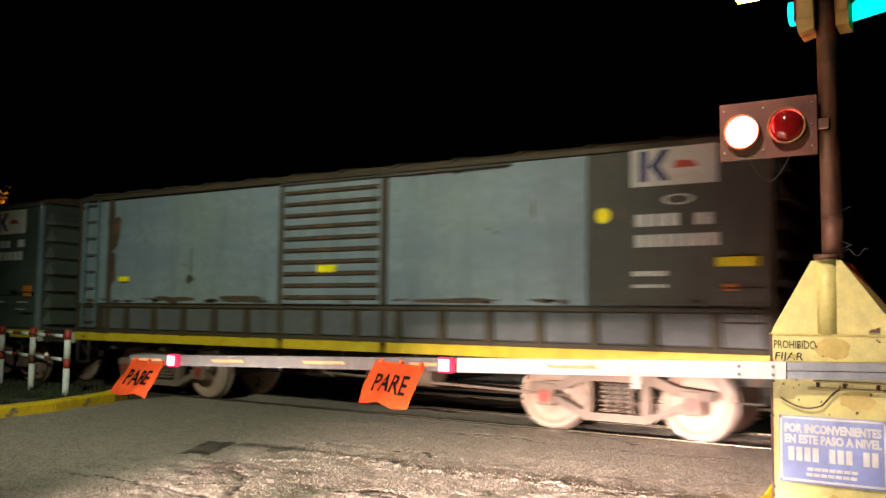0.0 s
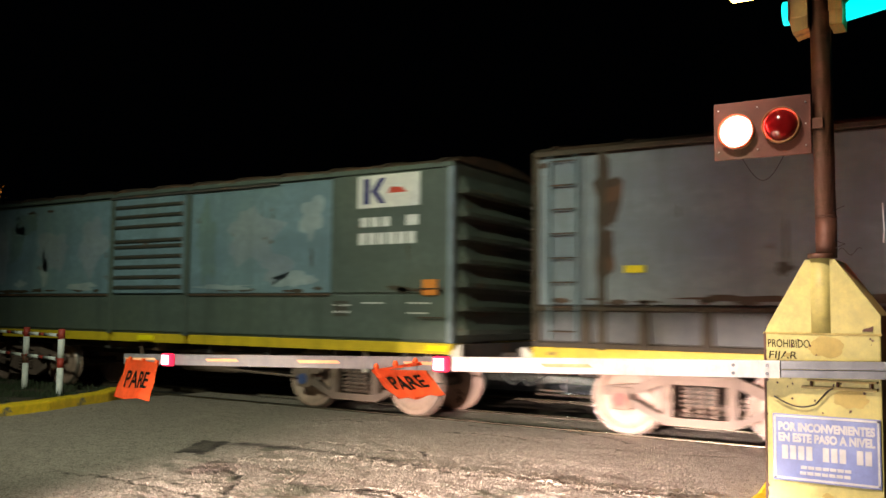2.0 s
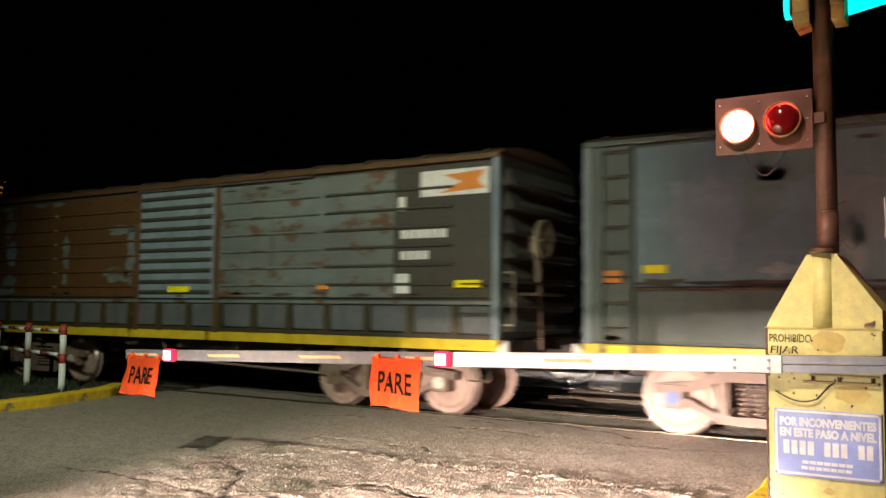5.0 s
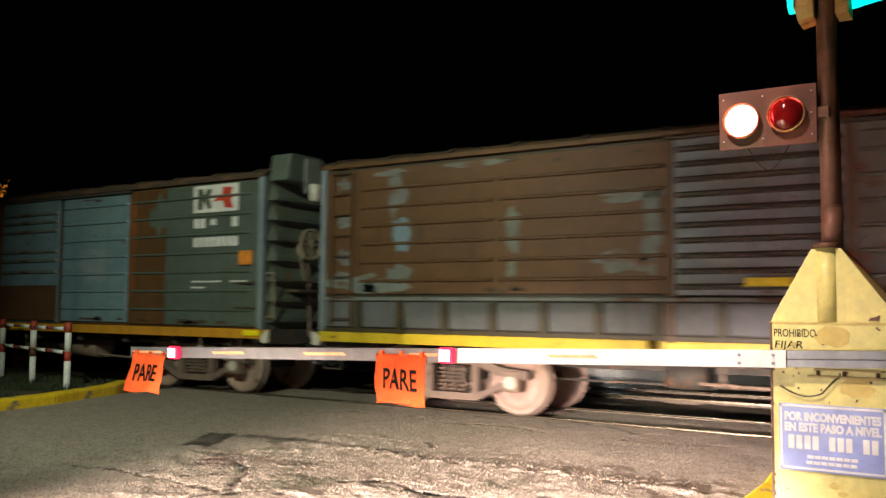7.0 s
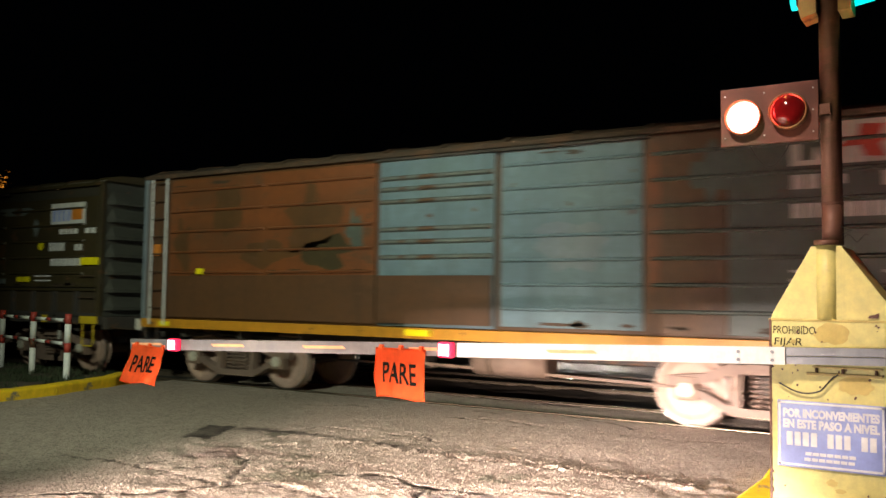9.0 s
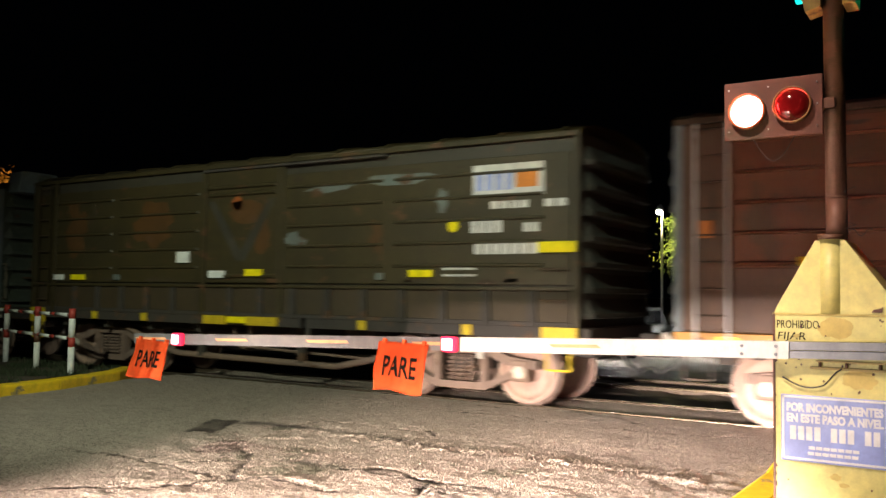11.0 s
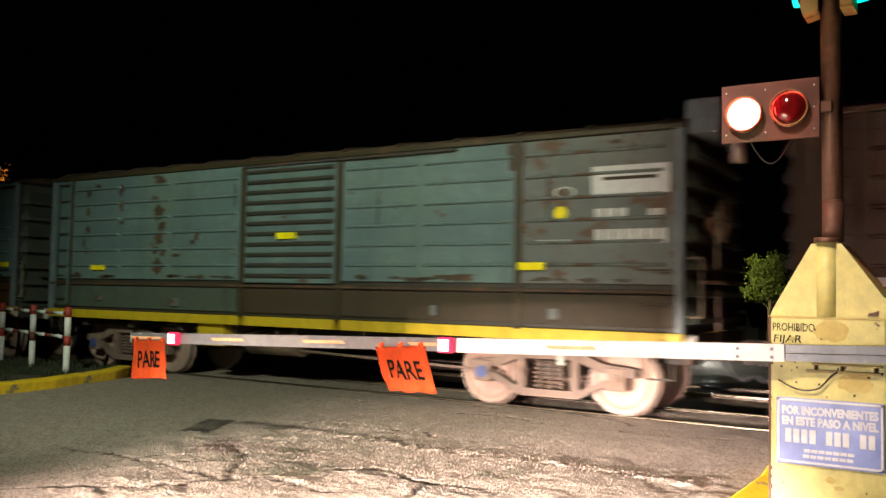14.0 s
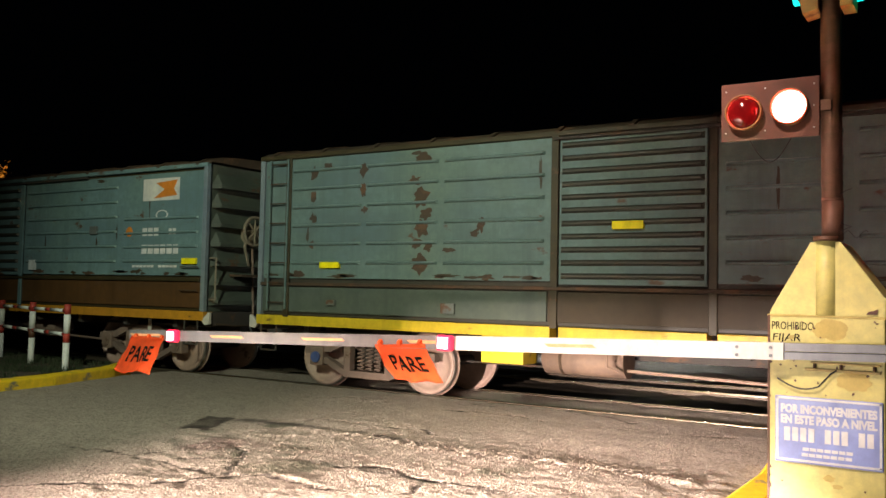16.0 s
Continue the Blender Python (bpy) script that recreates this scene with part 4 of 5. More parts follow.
    for k, (x, z, rx, rz, m) in enumerate(spec.get("door_blots", ())):
        part("paint_patch", poly([(x + rx * (1 + 0.7 * noise.noise(Vector((math.cos(q / 3.5) * 2 + k * 3, math.sin(q / 3.5) * 2, k)))) * math.cos(q / 3.5), z + rz * math.sin(q / 3.5)) for q in range(22)], SIDE - 0.033, SIDE - 0.029), m, door)
    part("door_track", bx(d0 - 0.05, min(d1 + 2.1, L - 0.1), SIDE - 0.07, SIDE + 0.0, top - 0.125, top - 0.085, 0.006), "under", car)
    # ribs on the sheets
    for x0, x1, zs, m in spec.get("ribs", ()):
        for z in zs:
            rib(car, x0, x1, z, SIDE, m, 0.05, 0.035)
    # lower bays with gussets
    if spec.get("gussets"):
        gx = [0.75 + (L - 1.4) * k / 15 for k in range(16)]
        for x in gx:
            if all(abs(x - q) > 0.12 for q in spec["posts"]):
                part("gusset", poly(((x - 0.07, SILL_T), (x + 0.07, SILL_T), (x + 0.05, belt - 0.04), (x - 0.05, belt - 0.04)), SIDE - 0.05, -1.205), spec["gussets"], car)
        part("gusset_rail", bx(0.1, L - 0.1, SIDE - 0.03, -1.205, SILL_T, SILL_T + 0.06, 0.006), spec["gussets"], car)
    # ladders at the rear corner, and grab irons
    lad = part("ladder", bx(0.25, 0.28, SIDE - 0.07, SIDE - 0.05, spec.get("ladder_low", 1.2), top - 0.08), spec.get("ladder", p), car)
    part("ladder_stile", bx(0.62, 0.65, SIDE - 0.07, SIDE - 0.05, spec.get("ladder_low", 1.2), top - 0.08), spec.get("ladder", p), lad)
    for k in range(8):
        z = 1.3 + k * 0.31
        part("rung", rd((0.27, SIDE - 0.06, z), (0.63, SIDE - 0.06, z), 0.012, 6), "rust", lad)
    for z in (1.45, 1.85):
        part("grab_iron", rd((L - 0.55, SIDE - 0.06, z), (L - 0.12, SIDE - 0.06, z), 0.012, 6), "rust", car)
    # ends: horizontal corrugations
    for ex, s in ((L - 0.02, 1), (0.02, -1)):
        end = part("end_wall", bx(min(ex, ex + s * 0.02), max(ex, ex + s * 0.02), -1.19, 1.19, SILL_T, top + 0.02), spec.get("endm", "endshade"), car)
        for k in range(7):
            z = 1.28 + k * 0.33
            bmr = bmesh.new()
            pr = [(-0.075, 0.0), (-0.06, 0.15), (0.0, 0.15), (0.19, 0.0)]
            rows_ = [[bmr.verts.new((ex + s * (0.02 + q * k_), yy, z + zz)) for zz, q in pr] for yy, k_ in ((-1.16, 0.05), (-1.04, 0.75), (-0.2, 1.0), (0.2, 1.0), (1.04, 0.75), (1.16, 0.05))]
            for A_, B_ in zip(rows_, rows_[1:]):
                for i in range(3):
                    bmr.faces.new((A_[i], B_[i], B_[i + 1], A_[i + 1]))
            bmesh.ops.recalc_face_normals(bmr, faces=bmr.faces)
            part("corrugation", bmr, spec.get("endm", "endshade"), end)
        part("buffer_beam", bx(min(ex, ex + s * 0.14), max(ex, ex + s * 0.14), -1.17, 1.17, 0.86, 1.09, 0.01), spec.get("beam", "under"), car)
        if spec.get("beam_tips", True):
            part("beam_tip", poly(((ex - s * 0.02, 0.95), (ex + s * 0.13, 1.09), (ex + s * 0.17, 1.09), (ex + s * 0.17, 0.90), (ex + s * 0.06, 0.88)), SIDE - 0.015, SIDE + 0.03), "hubwhite", car, "white-painted beam tip")
        cp = part("coupler", rd((ex + s * 0.1, 0, 0.86), (ex + s * 0.5, 0, 0.86), 0.09, 12), "under", car)
        part("coupler_head", bx(min(ex + s * 0.42, ex + s * 0.62), max(ex + s * 0.42, ex + s * 0.62), -0.17, 0.17, 0.70, 1.02, 0.04), "under", cp)
        part("uncoupling_lever", tube([(ex + s * 0.17, -1.1, 0.9), (ex + s * 0.22, -0.75, 0.86), (ex + s * 0.22, -0.2, 0.86)], 0.014), "rust", car)
        part("brake_hose", tube([(ex + s * 0.2, -0.35, 0.85), (ex + s * 0.34, -0.36, 0.62), (ex + s * 0.5, -0.38, 0.52), (ex + s * 0.6, -0.36, 0.6)], 0.022), "wire", car)
        part("corner_step", tube([(ex - s * 0.1, SIDE - 0.02, 0.95), (ex - s * 0.1, SIDE - 0.02, 0.55), (ex - s * 0.42, SIDE - 0.02, 0.55), (ex - s * 0.42, SIDE - 0.02, 0.95)], 0.014), spec.get("step", "under"), car)
    if spec.get("brake_wheel"):
        by, bz = -0.36, 2.50
        bw = part("brake_wheel", turned(ring(0, 0, 0.225, 0.275, -0.022, 0.022, 28), (L + 0.24, by, bz)), "wheelrim", car)
        for k in range(4):
            ang = k * math.pi / 4
            part("spoke", rd((L + 0.24, by - 0.25 * math.cos(ang), bz - 0.25 * math.sin(ang)), (L + 0.24, by + 0.25 * math.cos(ang), bz + 0.25 * math.sin(ang)), 0.016, 6), "wheelrim", bw)
        part("brake_shaft", rd((L + 0.02, by, bz), (L + 0.27, by, bz), 0.035, 8), "wheelrim", bw)
        part("brake_gear_box", bx(L + 0.02, L + 0.17, by - 0.14, by + 0.16, bz - 0.2, bz + 0.12, 0.03), "wheelrim", car, "dusty cast gear box")
        part("brake_chain_rod", rd((L + 0.14, by + 0.04, bz - 0.15), (L + 0.14, by + 0.12, 0.95), 0.022, 6), "bogie", car)
        part("brake_chain", tube([(L + 0.18, by - 0.12, bz - 0.1), (L + 0.2, by - 0.2, bz - 0.28), (L + 0.19, by - 0.13, bz - 0.45), (L + 0.17, by - 0.06, bz - 0.6)], 0.026), "wheelrim", car)
        part("end_platform", bx(L + 0.05, L + 0.35, -0.75, 0.1, 1.7, 1.74), "rust", car)
        part("end_handrail", tube([(L + 0.03, -1.18, 1.3), (L + 0.2, -1.2, 1.3), (L + 0.2, -1.2, 2.0), (L + 0.03, -1.18, 2.0)], 0.016), "wheelrim", car)
    if spec.get("end_hatch"):
        hm = spec.get("hatchm", "grey")
        hood = part("end_hood", poly3_solid(L - 0.05, L + 0.36, ((-1.10, top - 0.12), (-1.03, top + 0.30), (-0.98, top + 0.33), (-0.30, top + 0.33), (-0.12, top + 0.26), (0.02, top + 0.1), (0.05, top - 0.12))), hm, car, "bent sheet hood over the wagon end")
        part("hood_flap", poly3_solid(L + 0.365, L + 0.40, ((-0.72, top - 0.30), (-0.70, top + 0.28), (-0.36, top + 0.30), (-0.30, top - 0.06), (-0.42, top - 0.34))), "patch", hood, "pale dented flap")
        part("hood_canister", rd((L + 0.44, -0.52, top - 0.42), (L + 0.44, -0.52, top - 0.14), 0.09, 14), "hubwhite", hood, "pale canister")
    # underframe
    part("centre_sill", bx(0.2, L - 0.2, -0.2, 0.2, 0.66, SILL_T, 0.01), "under", car)
    for k in range(9):
        x = 0.9 + (L - 1.8) * k / 8
        part("cross_bearer", bx(x - 0.05, x + 0.05, -1.09, 1.09, 0.80, SILL_T, 0.006), "under", car)
    rx0 = spec.get("reservoir", L * 0.52)
    if rx0:
        part("brake_reservoir", rd((rx0, -0.55, 0.66), (rx0 + 1.15, -0.55, 0.66), 0.22, 18), "bogie", car)
        part("reservoir_strap", rd((rx0 + 0.25, -0.55, 0.66), (rx0 + 0.29, -0.55, 0.66), 0.228, 18), "rust", car)
    part("brake_cylinder", rd((L * 0.40, -0.35, 0.62), (L * 0.40 + 0.55, -0.35, 0.62), 0.16, 16), "under", car)
    part("brake_rod", rd((a + 1.9, -0.3, 0.5), (L - a - 1.9, -0.3, 0.5), 0.018, 6), "under", car)
    if spec.get("truss"):
        pts = [(2.6, -0.92, 0.80), (3.4, -0.92, 0.52), (4.0, -0.92, 0.40), (7.6, -0.92, 0.36), (8.3, -0.92, 0.50), (9.2, -0.92, 0.82)]
        part("truss_rod", tube(pts, 0.05, 8), "bogie", car, "dusty pale truss bar")
        for x in (4.6, 6.9):
            part("queen_post", bx(x - 0.06, x + 0.06, -0.97, -0.87, 0.38, 0.95), "under", car)
    if spec.get("vee"):
        for q in (-1, 1):
            part("door_stripe", poly(((5.84, 2.0), (5.84 + q * 0.1, 2.0), (5.84 + q * 0.78, 3.0), (5.84 + q * 0.62, 3.0), (5.84, 2.16)), SIDE - 0.036, SIDE - 0.0335), "dark", door)
    # pipes and levers under the floor
    part("brake_pipe", tube([(0.3, -0.8, 0.86), (a + 1.9, -0.8, 0.84), (L * 0.4, -0.85, 0.80), (L - 0.3, -0.8, 0.84)], 0.025), "under", car)
    part("pull_rod", rd((L * 0.4 + 0.5, -0.6, 0.56), (L - a - 1.7, -0.75, 0.46), 0.022, 6), "bogie", car)
    part("release_lever", tube([(L * 0.47, -1.1, 0.9), (L * 0.47, -1.05, 0.62), (L * 0.47 + 0.12, -0.95, 0.55)], 0.018), "bogie", car)
    part("hanger_strap", bx(L * 0.86, L * 0.86 + 0.09, -0.97, -0.96, 0.62, 0.92), "hubwhite", car)
    if spec.get("equip"):
        part("equipment_box", bx(4.08, 4.72, -1.15, -0.75, 0.58, 0.95, 0.01), spec["equip"], car)
    wb = 1.95
    bogie(car, a + wb / 2, wb, spec["caps"])
    bogie(car, L - a - wb / 2, wb, spec["caps"])
    # markings
    y = SIDE - 0.001
    for x0, x1, z0, z1, m in spec.get("plates", ()):
        part("marking_plate", bx(x0, x1, y - (0.085 if d0 < x0 < d1 else 0.045), y, z0, z1, 0.004), m, car)
    if "logo" in spec:
        x0, x1, z0, z1, kind = spec["logo"]
        lg = part("logo_panel", bx(x0, x1, y - 0.006, y, z0, z1), "white" if kind != "faded" else "whiteref", car, "white company panel with simple shapes")
        w, hh = x1 - x0, z1 - z0
        if kind == "hook":
            part("logo_shape", poly(((x0 + 0.1 * w, z0 + 0.12 * hh), (x0 + 0.2 * w, z0 + 0.12 * hh), (x0 + 0.2 * w, z0 + 0.9 * hh), (x0 + 0.1 * w, z0 + 0.9 * hh)), y - 0.009, y - 0.0065), "logoblue", lg)
            part("logo_shape", poly(((x0 + 0.22 * w, z0 + 0.5 * hh), (x0 + 0.36 * w, z0 + 0.9 * hh), (x0 + 0.46 * w, z0 + 0.9 * hh), (x0 + 0.34 * w, z0 + 0.5 * hh), (x0 + 0.46 * w, z0 + 0.12 * hh), (x0 + 0.36 * w, z0 + 0.12 * hh)), y - 0.009, y - 0.0065), "logoblue", lg)
            part("logo_shape", poly(((x0 + 0.5 * w, z0 + 0.42 * hh), (x0 + 0.8 * w, z0 + 0.42 * hh), (x0 + 0.72 * w, z0 + 0.58 * hh), (x0 + 0.54 * w, z0 + 0.62 * hh)), y - 0.009, y - 0.0065), "logored", lg)
        elif kind == "cross":
            part("logo_shape", poly([(x0 + u * w, z0 + v * hh) for u, v in ((0.10, 0.12), (0.22, 0.12), (0.24, 0.45), (0.34, 0.12), (0.42, 0.16), (0.36, 0.5), (0.42, 0.84), (0.32, 0.88), (0.24, 0.6), (0.22, 0.88), (0.10, 0.88))], y - 0.009, y - 0.0065), "endgreen", lg)
            part("logo_shape", poly([(x0 + u * w, z0 + v * hh) for u, v in ((0.44, 0.38), (0.66, 0.40), (0.70, 0.14), (0.90, 0.10), (0.84, 0.42), (0.93, 0.55), (0.84, 0.62), (0.88, 0.86), (0.66, 0.90), (0.64, 0.62), (0.46, 0.62), (0.52, 0.5))], y - 0.009, y - 0.0065), "logored", lg)
        elif kind == "orange":
            part("logo_shape", poly(((x0 + 0.3 * w, z0 + 0.1 * hh), (x0 + 0.95 * w, z0 + 0.2 * hh), (x0 + 0.85 * w, z0 + 0.5 * hh), (x0 + 0.95 * w, z0 + 0.9 * hh), (x0 + 0.35 * w, z0 + 0.8 * hh), (x0 + 0.6 * w, z0 + 0.5 * hh)), y - 0.009, y - 0.0065), "orangemark", lg)
        elif kind == "mixed":
            for k in range(4):
                part("logo_shape", bx(x0 + (0.06 + 0.14 * k) * w, x0 + (0.15 + 0.14 * k) * w, y - 0.009, y - 0.0065, z0 + 0.2 * hh, z0 + 0.8 * hh), "signblue", lg)
            part("logo_shape", bx(x0 + 0.62 * w, x0 + 0.92 * w, y - 0.009, y - 0.0065, z0 + 0.25 * hh, z0 + 0.75 * hh), "orangemark", lg)
        else:
            part("logo_shape", bx(x0 + 0.15 * w, x0 + 0.85 * w, y - 0.009, y - 0.0065, z0 + 0.5 * hh, z0 + 0.62 * hh), "rust", lg)
    for x0, x1, z0, z1 in spec.get("marks", ()):
        r_ = (z1 - z0) / 2
        bm = ring(0, 0, r_ - 0.018, r_, -0.004, 0.0, 24)
        bmesh.ops.transform(bm, matrix=Matrix.Translation(((x0 + x1) / 2, y, (z0 + z1) / 2)) @ Matrix.Diagonal(((x1 - x0) / (z1 - z0), 1, 1, 1)), verts=bm.verts)
        part("round_mark", bm, "white", car)
    for b in spec.get("bars", ()):
        bars(car, *b[:5], y, *(b[5:]))
    for k, (x, z, rx, rz, m) in enumerate(spec.get("blots", ())):
        pts = []
        for i in range(22):
            q = 2 * math.pi * i / 22
            g = 1 + 0.75 * noise.noise(Vector((math.cos(q) * 1.9 + k * 3.1 + L, math.sin(q) * 1.9, k * 1.7)))
            pts.append((x + rx * g * math.cos(q), z + rz * g * math.sin(q)))
        part("paint_patch", poly(pts, y - 0.0025, y + 0.0005), m, car)
    for x, z, r, m in spec.get("discs", ()):
        part("marking_disc", rd((x, y, z), (x, y - 0.004, z), r, 20), m, car)
    return car


def poly3_solid(x0, x1, prof):
    """A solid with that closed outline in y and z, between two x."""
    bm = bmesh.new()
    a = [bm.verts.new((x0, y, z)) for y, z in prof]
    b = [bm.verts.new((x1, y, z)) for y, z in prof]
    bm.faces.new(a)
    bm.faces.new(b[::-1])
    for i in range(len(prof)):
        j = (i + 1) % len(prof)
        bm.faces.new((a[i], b[i], b[j], a[j]))
    bmesh.ops.recalc_face_normals(bm, faces=bm.faces)
    bmesh.ops.bevel(bm, geom=list(bm.edges), offset=0.02, segments=2, affect="EDGES", profile=0.5)
    return bm


def poly3(x0, x1, prof):
    """A strip across the wagon that follows a profile of (y, z)."""
    bm = bmesh.new()
    a = [bm.verts.new((x0, y, z)) for y, z in prof]
    b = [bm.verts.new((x1, y, z)) for y, z in prof]
    c = [bm.verts.new((x0, y, z - 0.03)) for y, z in prof]
    d = [bm.verts.new((x1, y, z - 0.03)) for y, z in prof]
    for i in range(len(prof) - 1):
        bm.faces.new((a[i], b[i], b[i + 1], a[i + 1]))
        bm.faces.new((a[i], a[i + 1], c[i + 1], c[i]))
        bm.faces.new((b[i], d[i], d[i + 1], b[i + 1]))
    bm.faces.new((a[0], c[0], d[0], b[0]))
    bm.faces.new((a[-1], b[-1], d[-1], c[-1]))
    bmesh.ops.recalc_face_normals(bm, faces=bm.faces)
    return bm


def turned(bm, at):
    """Turns a ring about the y axis to face along x, and moves it."""
    bmesh.ops.transform(bm, matrix=Matrix.Translation(at) @ Matrix.Rotation(radians(90), 4, "Z"), verts=bm.verts)
    return bm


def levels(z0, z1, n):
    return [z0 + (z1 - z0) * k / (n - 1) for k in range(n)]


wagon(-2.09, 12.62, 1.05, dict(
    label="grey goods wagon with smooth plated sides and louvred door", paint="grey", low="dark", post="framebrown", beltm="framebrown",
    sheets=((0.7, 5.15, 1.64, 3.52, "grey"), (0.0, 0.7, 1.64, 3.52, "grey"), (7.25, 10.38, 1.64, 3.54, "grey"), (10.38, 12.55, 1.64, 3.54, "dark"), (0.1, 12.5, 1.18, 1.56, "lowgrey")),
    posts=(0.95, 5.2, 7.2), door=(5.22, 7.18), doorm="grey", doorrib="rust", gussets="framebrown", sill="sill", caps=("hubred", "hubred"), ladder="blue", blots=((1.02, 3.0, 0.16, 0.45, "rust"), (1.0, 2.3, 0.12, 0.3, "rust"), (2.6, 1.72, 0.6, 0.04, "rust"), (8.4, 1.7, 0.7, 0.035, "rust"), (4.4, 1.72, 0.5, 0.05, "rust"), (3.1, 2.06, 0.08, 0.08, "dark")),
    plates=((1.25, 1.5, 2.03, 2.12, "reflector"), (6.0, 6.34, 2.12, 2.23, "reflector"), (11.98, 12.46, 2.1, 2.21, "reflector"), (12.05, 12.22, 1.82, 1.9, "orangemark")),
    logo=(10.95, 12.0, 3.09, 3.57, "hook"), discs=((10.58, 2.76, 0.1, "reflector"),),
    marks=((11.34, 11.72, 2.85, 2.98),), bars=((10.99, 11.55, 2.6, 2.75, 4), (11.72, 11.95, 2.6, 2.74, 2), (10.99, 12.02, 2.35, 2.5, 8), (10.95, 11.4, 2.0, 2.06, 6), (10.95, 11.4, 1.86, 1.9, 7))))

wagon(-15.93, 12.46, 1.01, dict(
    label="dark green-grey goods wagon with pale plated upper sides", paint="green", low="green", post="green", corner="grey", belt=0, ladder_low=0.95, ladder="green", endm="endgreen",
    sheets=((0.66, 5.12, 1.80, 3.5, "blue"), (0.0, 0.66, 1.14, 3.54, "green"), (0.66, 12.4, 1.14, 1.76, "green"), (7.22, 10.3, 1.80, 3.52, "blue"), (10.3, 12.4, 1.80, 3.54, "green")),
    posts=(5.17, 7.17), door=(5.22, 7.12), doorm="blue", door_low=1.8, doorrib="dark", door_ribs=(1.9, 2.08, 2.26, 2.44, 2.62, 2.72, 2.98, 3.16, 3.34), sill="sill", caps=("hubblue", "bogie"),
    plates=((0.78, 1.06, 1.96, 2.06, "reflector"), (0.32, 0.64, 0.99, 1.08, "reflector"), (12.05, 12.4, 0.99, 1.07, "reflector"), (6.05, 6.4, 0.98, 1.07, "reflector"), (11.98, 12.22, 1.76, 1.98, "orangemark"), (0.66, 5.1, 1.755, 1.79, "rust"), (7.22, 10.3, 1.755, 1.79, "rust"), (0.25, 0.5, 1.85, 2.0, "orangemark")),
    blots=((2.15, 2.9, 0.22, 0.5, "sage"), (2.5, 3.2, 0.4, 0.2, "sage"), (3.1, 2.25, 0.1, 0.35, "scuff"), (4.3, 1.93, 0.45, 0.07, "scuff"), (3.4, 2.6, 0.5, 0.35, "grey"), (4.6, 2.7, 0.35, 0.5, "grey"), (1.5, 2.5, 0.4, 0.5, "grey"), (2.3, 1.98, 0.2, 0.08, "scuff"),
           (8.0, 1.9, 0.7, 0.04, "scuff"), (9.6, 2.0, 0.4, 0.12, "scuff"), (8.6, 2.7, 0.6, 0.5, "grey"), (9.9, 3.0, 0.25, 0.35, "scuff"), (7.6, 2.6, 0.2, 0.6, "sage"), (9.2, 2.2, 0.3, 0.2, "grey"), (1.0, 1.85, 0.3, 0.04, "framebrown"), (2.0, 1.84, 0.6, 0.03, "framebrown")),
    logo=(10.79, 11.9, 3.04, 3.52, "hook"),
    bars=((10.82, 11.4, 2.76, 2.9, 3), (11.63, 11.91, 2.76, 2.91, 1), (10.8, 11.85, 2.50, 2.67, 6), (10.35, 10.68, 1.45, 1.68, 1, "dark"), (10.35, 10.68, 1.5, 1.53, 5), (10.35, 10.68, 1.6, 1.63, 5), (10.9, 11.3, 1.64, 1.66, 5), (11.7, 12.1, 1.64, 1.66, 5), (11.7, 12.05, 1.5, 1.52, 5))))

wagon(-29.61, 12.71, 1.14, dict(
    label="brown rusted goods wagon with ribbed sides and grey patches", paint="brown", low="dark", post="brown", corner="grey",
    sheets=((0.1, 0.72, 1.66, 3.5, "brown"), (0.72, 5.4, 1.66, 3.5, "brown"), (7.4, 11.0, 1.66, 3.5, "patch"), (11.0, 12.6, 1.66, 3.5, "dark"), (0.1, 12.6, 1.18, 1.55, "lowgrey")),
    posts=(5.42, 7.4), door=(5.45, 7.37), doorm="grey", doorrib="dark", gussets="deepbrown", sill="sill", caps=("bogie", "hubwhite"), brake_wheel=True, beltm="patch", reservoir=False,
    ribs=((0.75, 3.0, levels(1.85, 3.2, 6), "brown"), (3.1, 5.35, levels(1.85, 3.2, 6), "brown"), (7.5, 9.6, levels(1.85, 3.2, 6), "patch"), (9.7, 12.0, levels(1.85, 3.2, 6), "dark")),
    plates=((6.3, 6.8, 1.74, 1.84, "reflector"), (12.05, 12.45, 1.8, 1.9, "reflector"), (9.6, 9.8, 1.78, 1.84, "orangemark")),
    blots=((0.45, 3.3, 0.14, 0.09, "patch"), (0.45, 2.75, 0.14, 0.09, "patch"), (0.45, 2.2, 0.14, 0.12, "patch"), (1.3, 3.42, 0.3, 0.05, "patch"), (2.8, 3.44, 0.5, 0.04, "patch"), (1.42, 3.1, 0.14, 0.3, "patch"), (1.5, 2.5, 0.16, 0.22, "blue"), (1.45, 1.95, 0.2, 0.16, "patch"), (0.6, 1.85, 0.5, 0.14, "patch"), (1.2, 1.76, 0.35, 0.1, "patch"), (3.3, 2.5, 0.1, 0.35, "patch"), (3.28, 2.0, 0.07, 0.16, "patch"), (4.8, 2.05, 0.35, 0.12, "patch"), (4.95, 2.88, 0.4, 0.08, "patch"), (5.2, 2.4, 0.12, 0.5, "patch")),
    logo=(11.45, 12.56, 3.08, 3.44, "orange"),
    bars=((11.1, 11.9, 2.5, 2.62, 6), (11.1, 11.6, 2.2, 2.32, 4), (11.05, 11.2, 2.9, 3.1, 1), (11.0, 11.3, 1.72, 2.0, 1))))

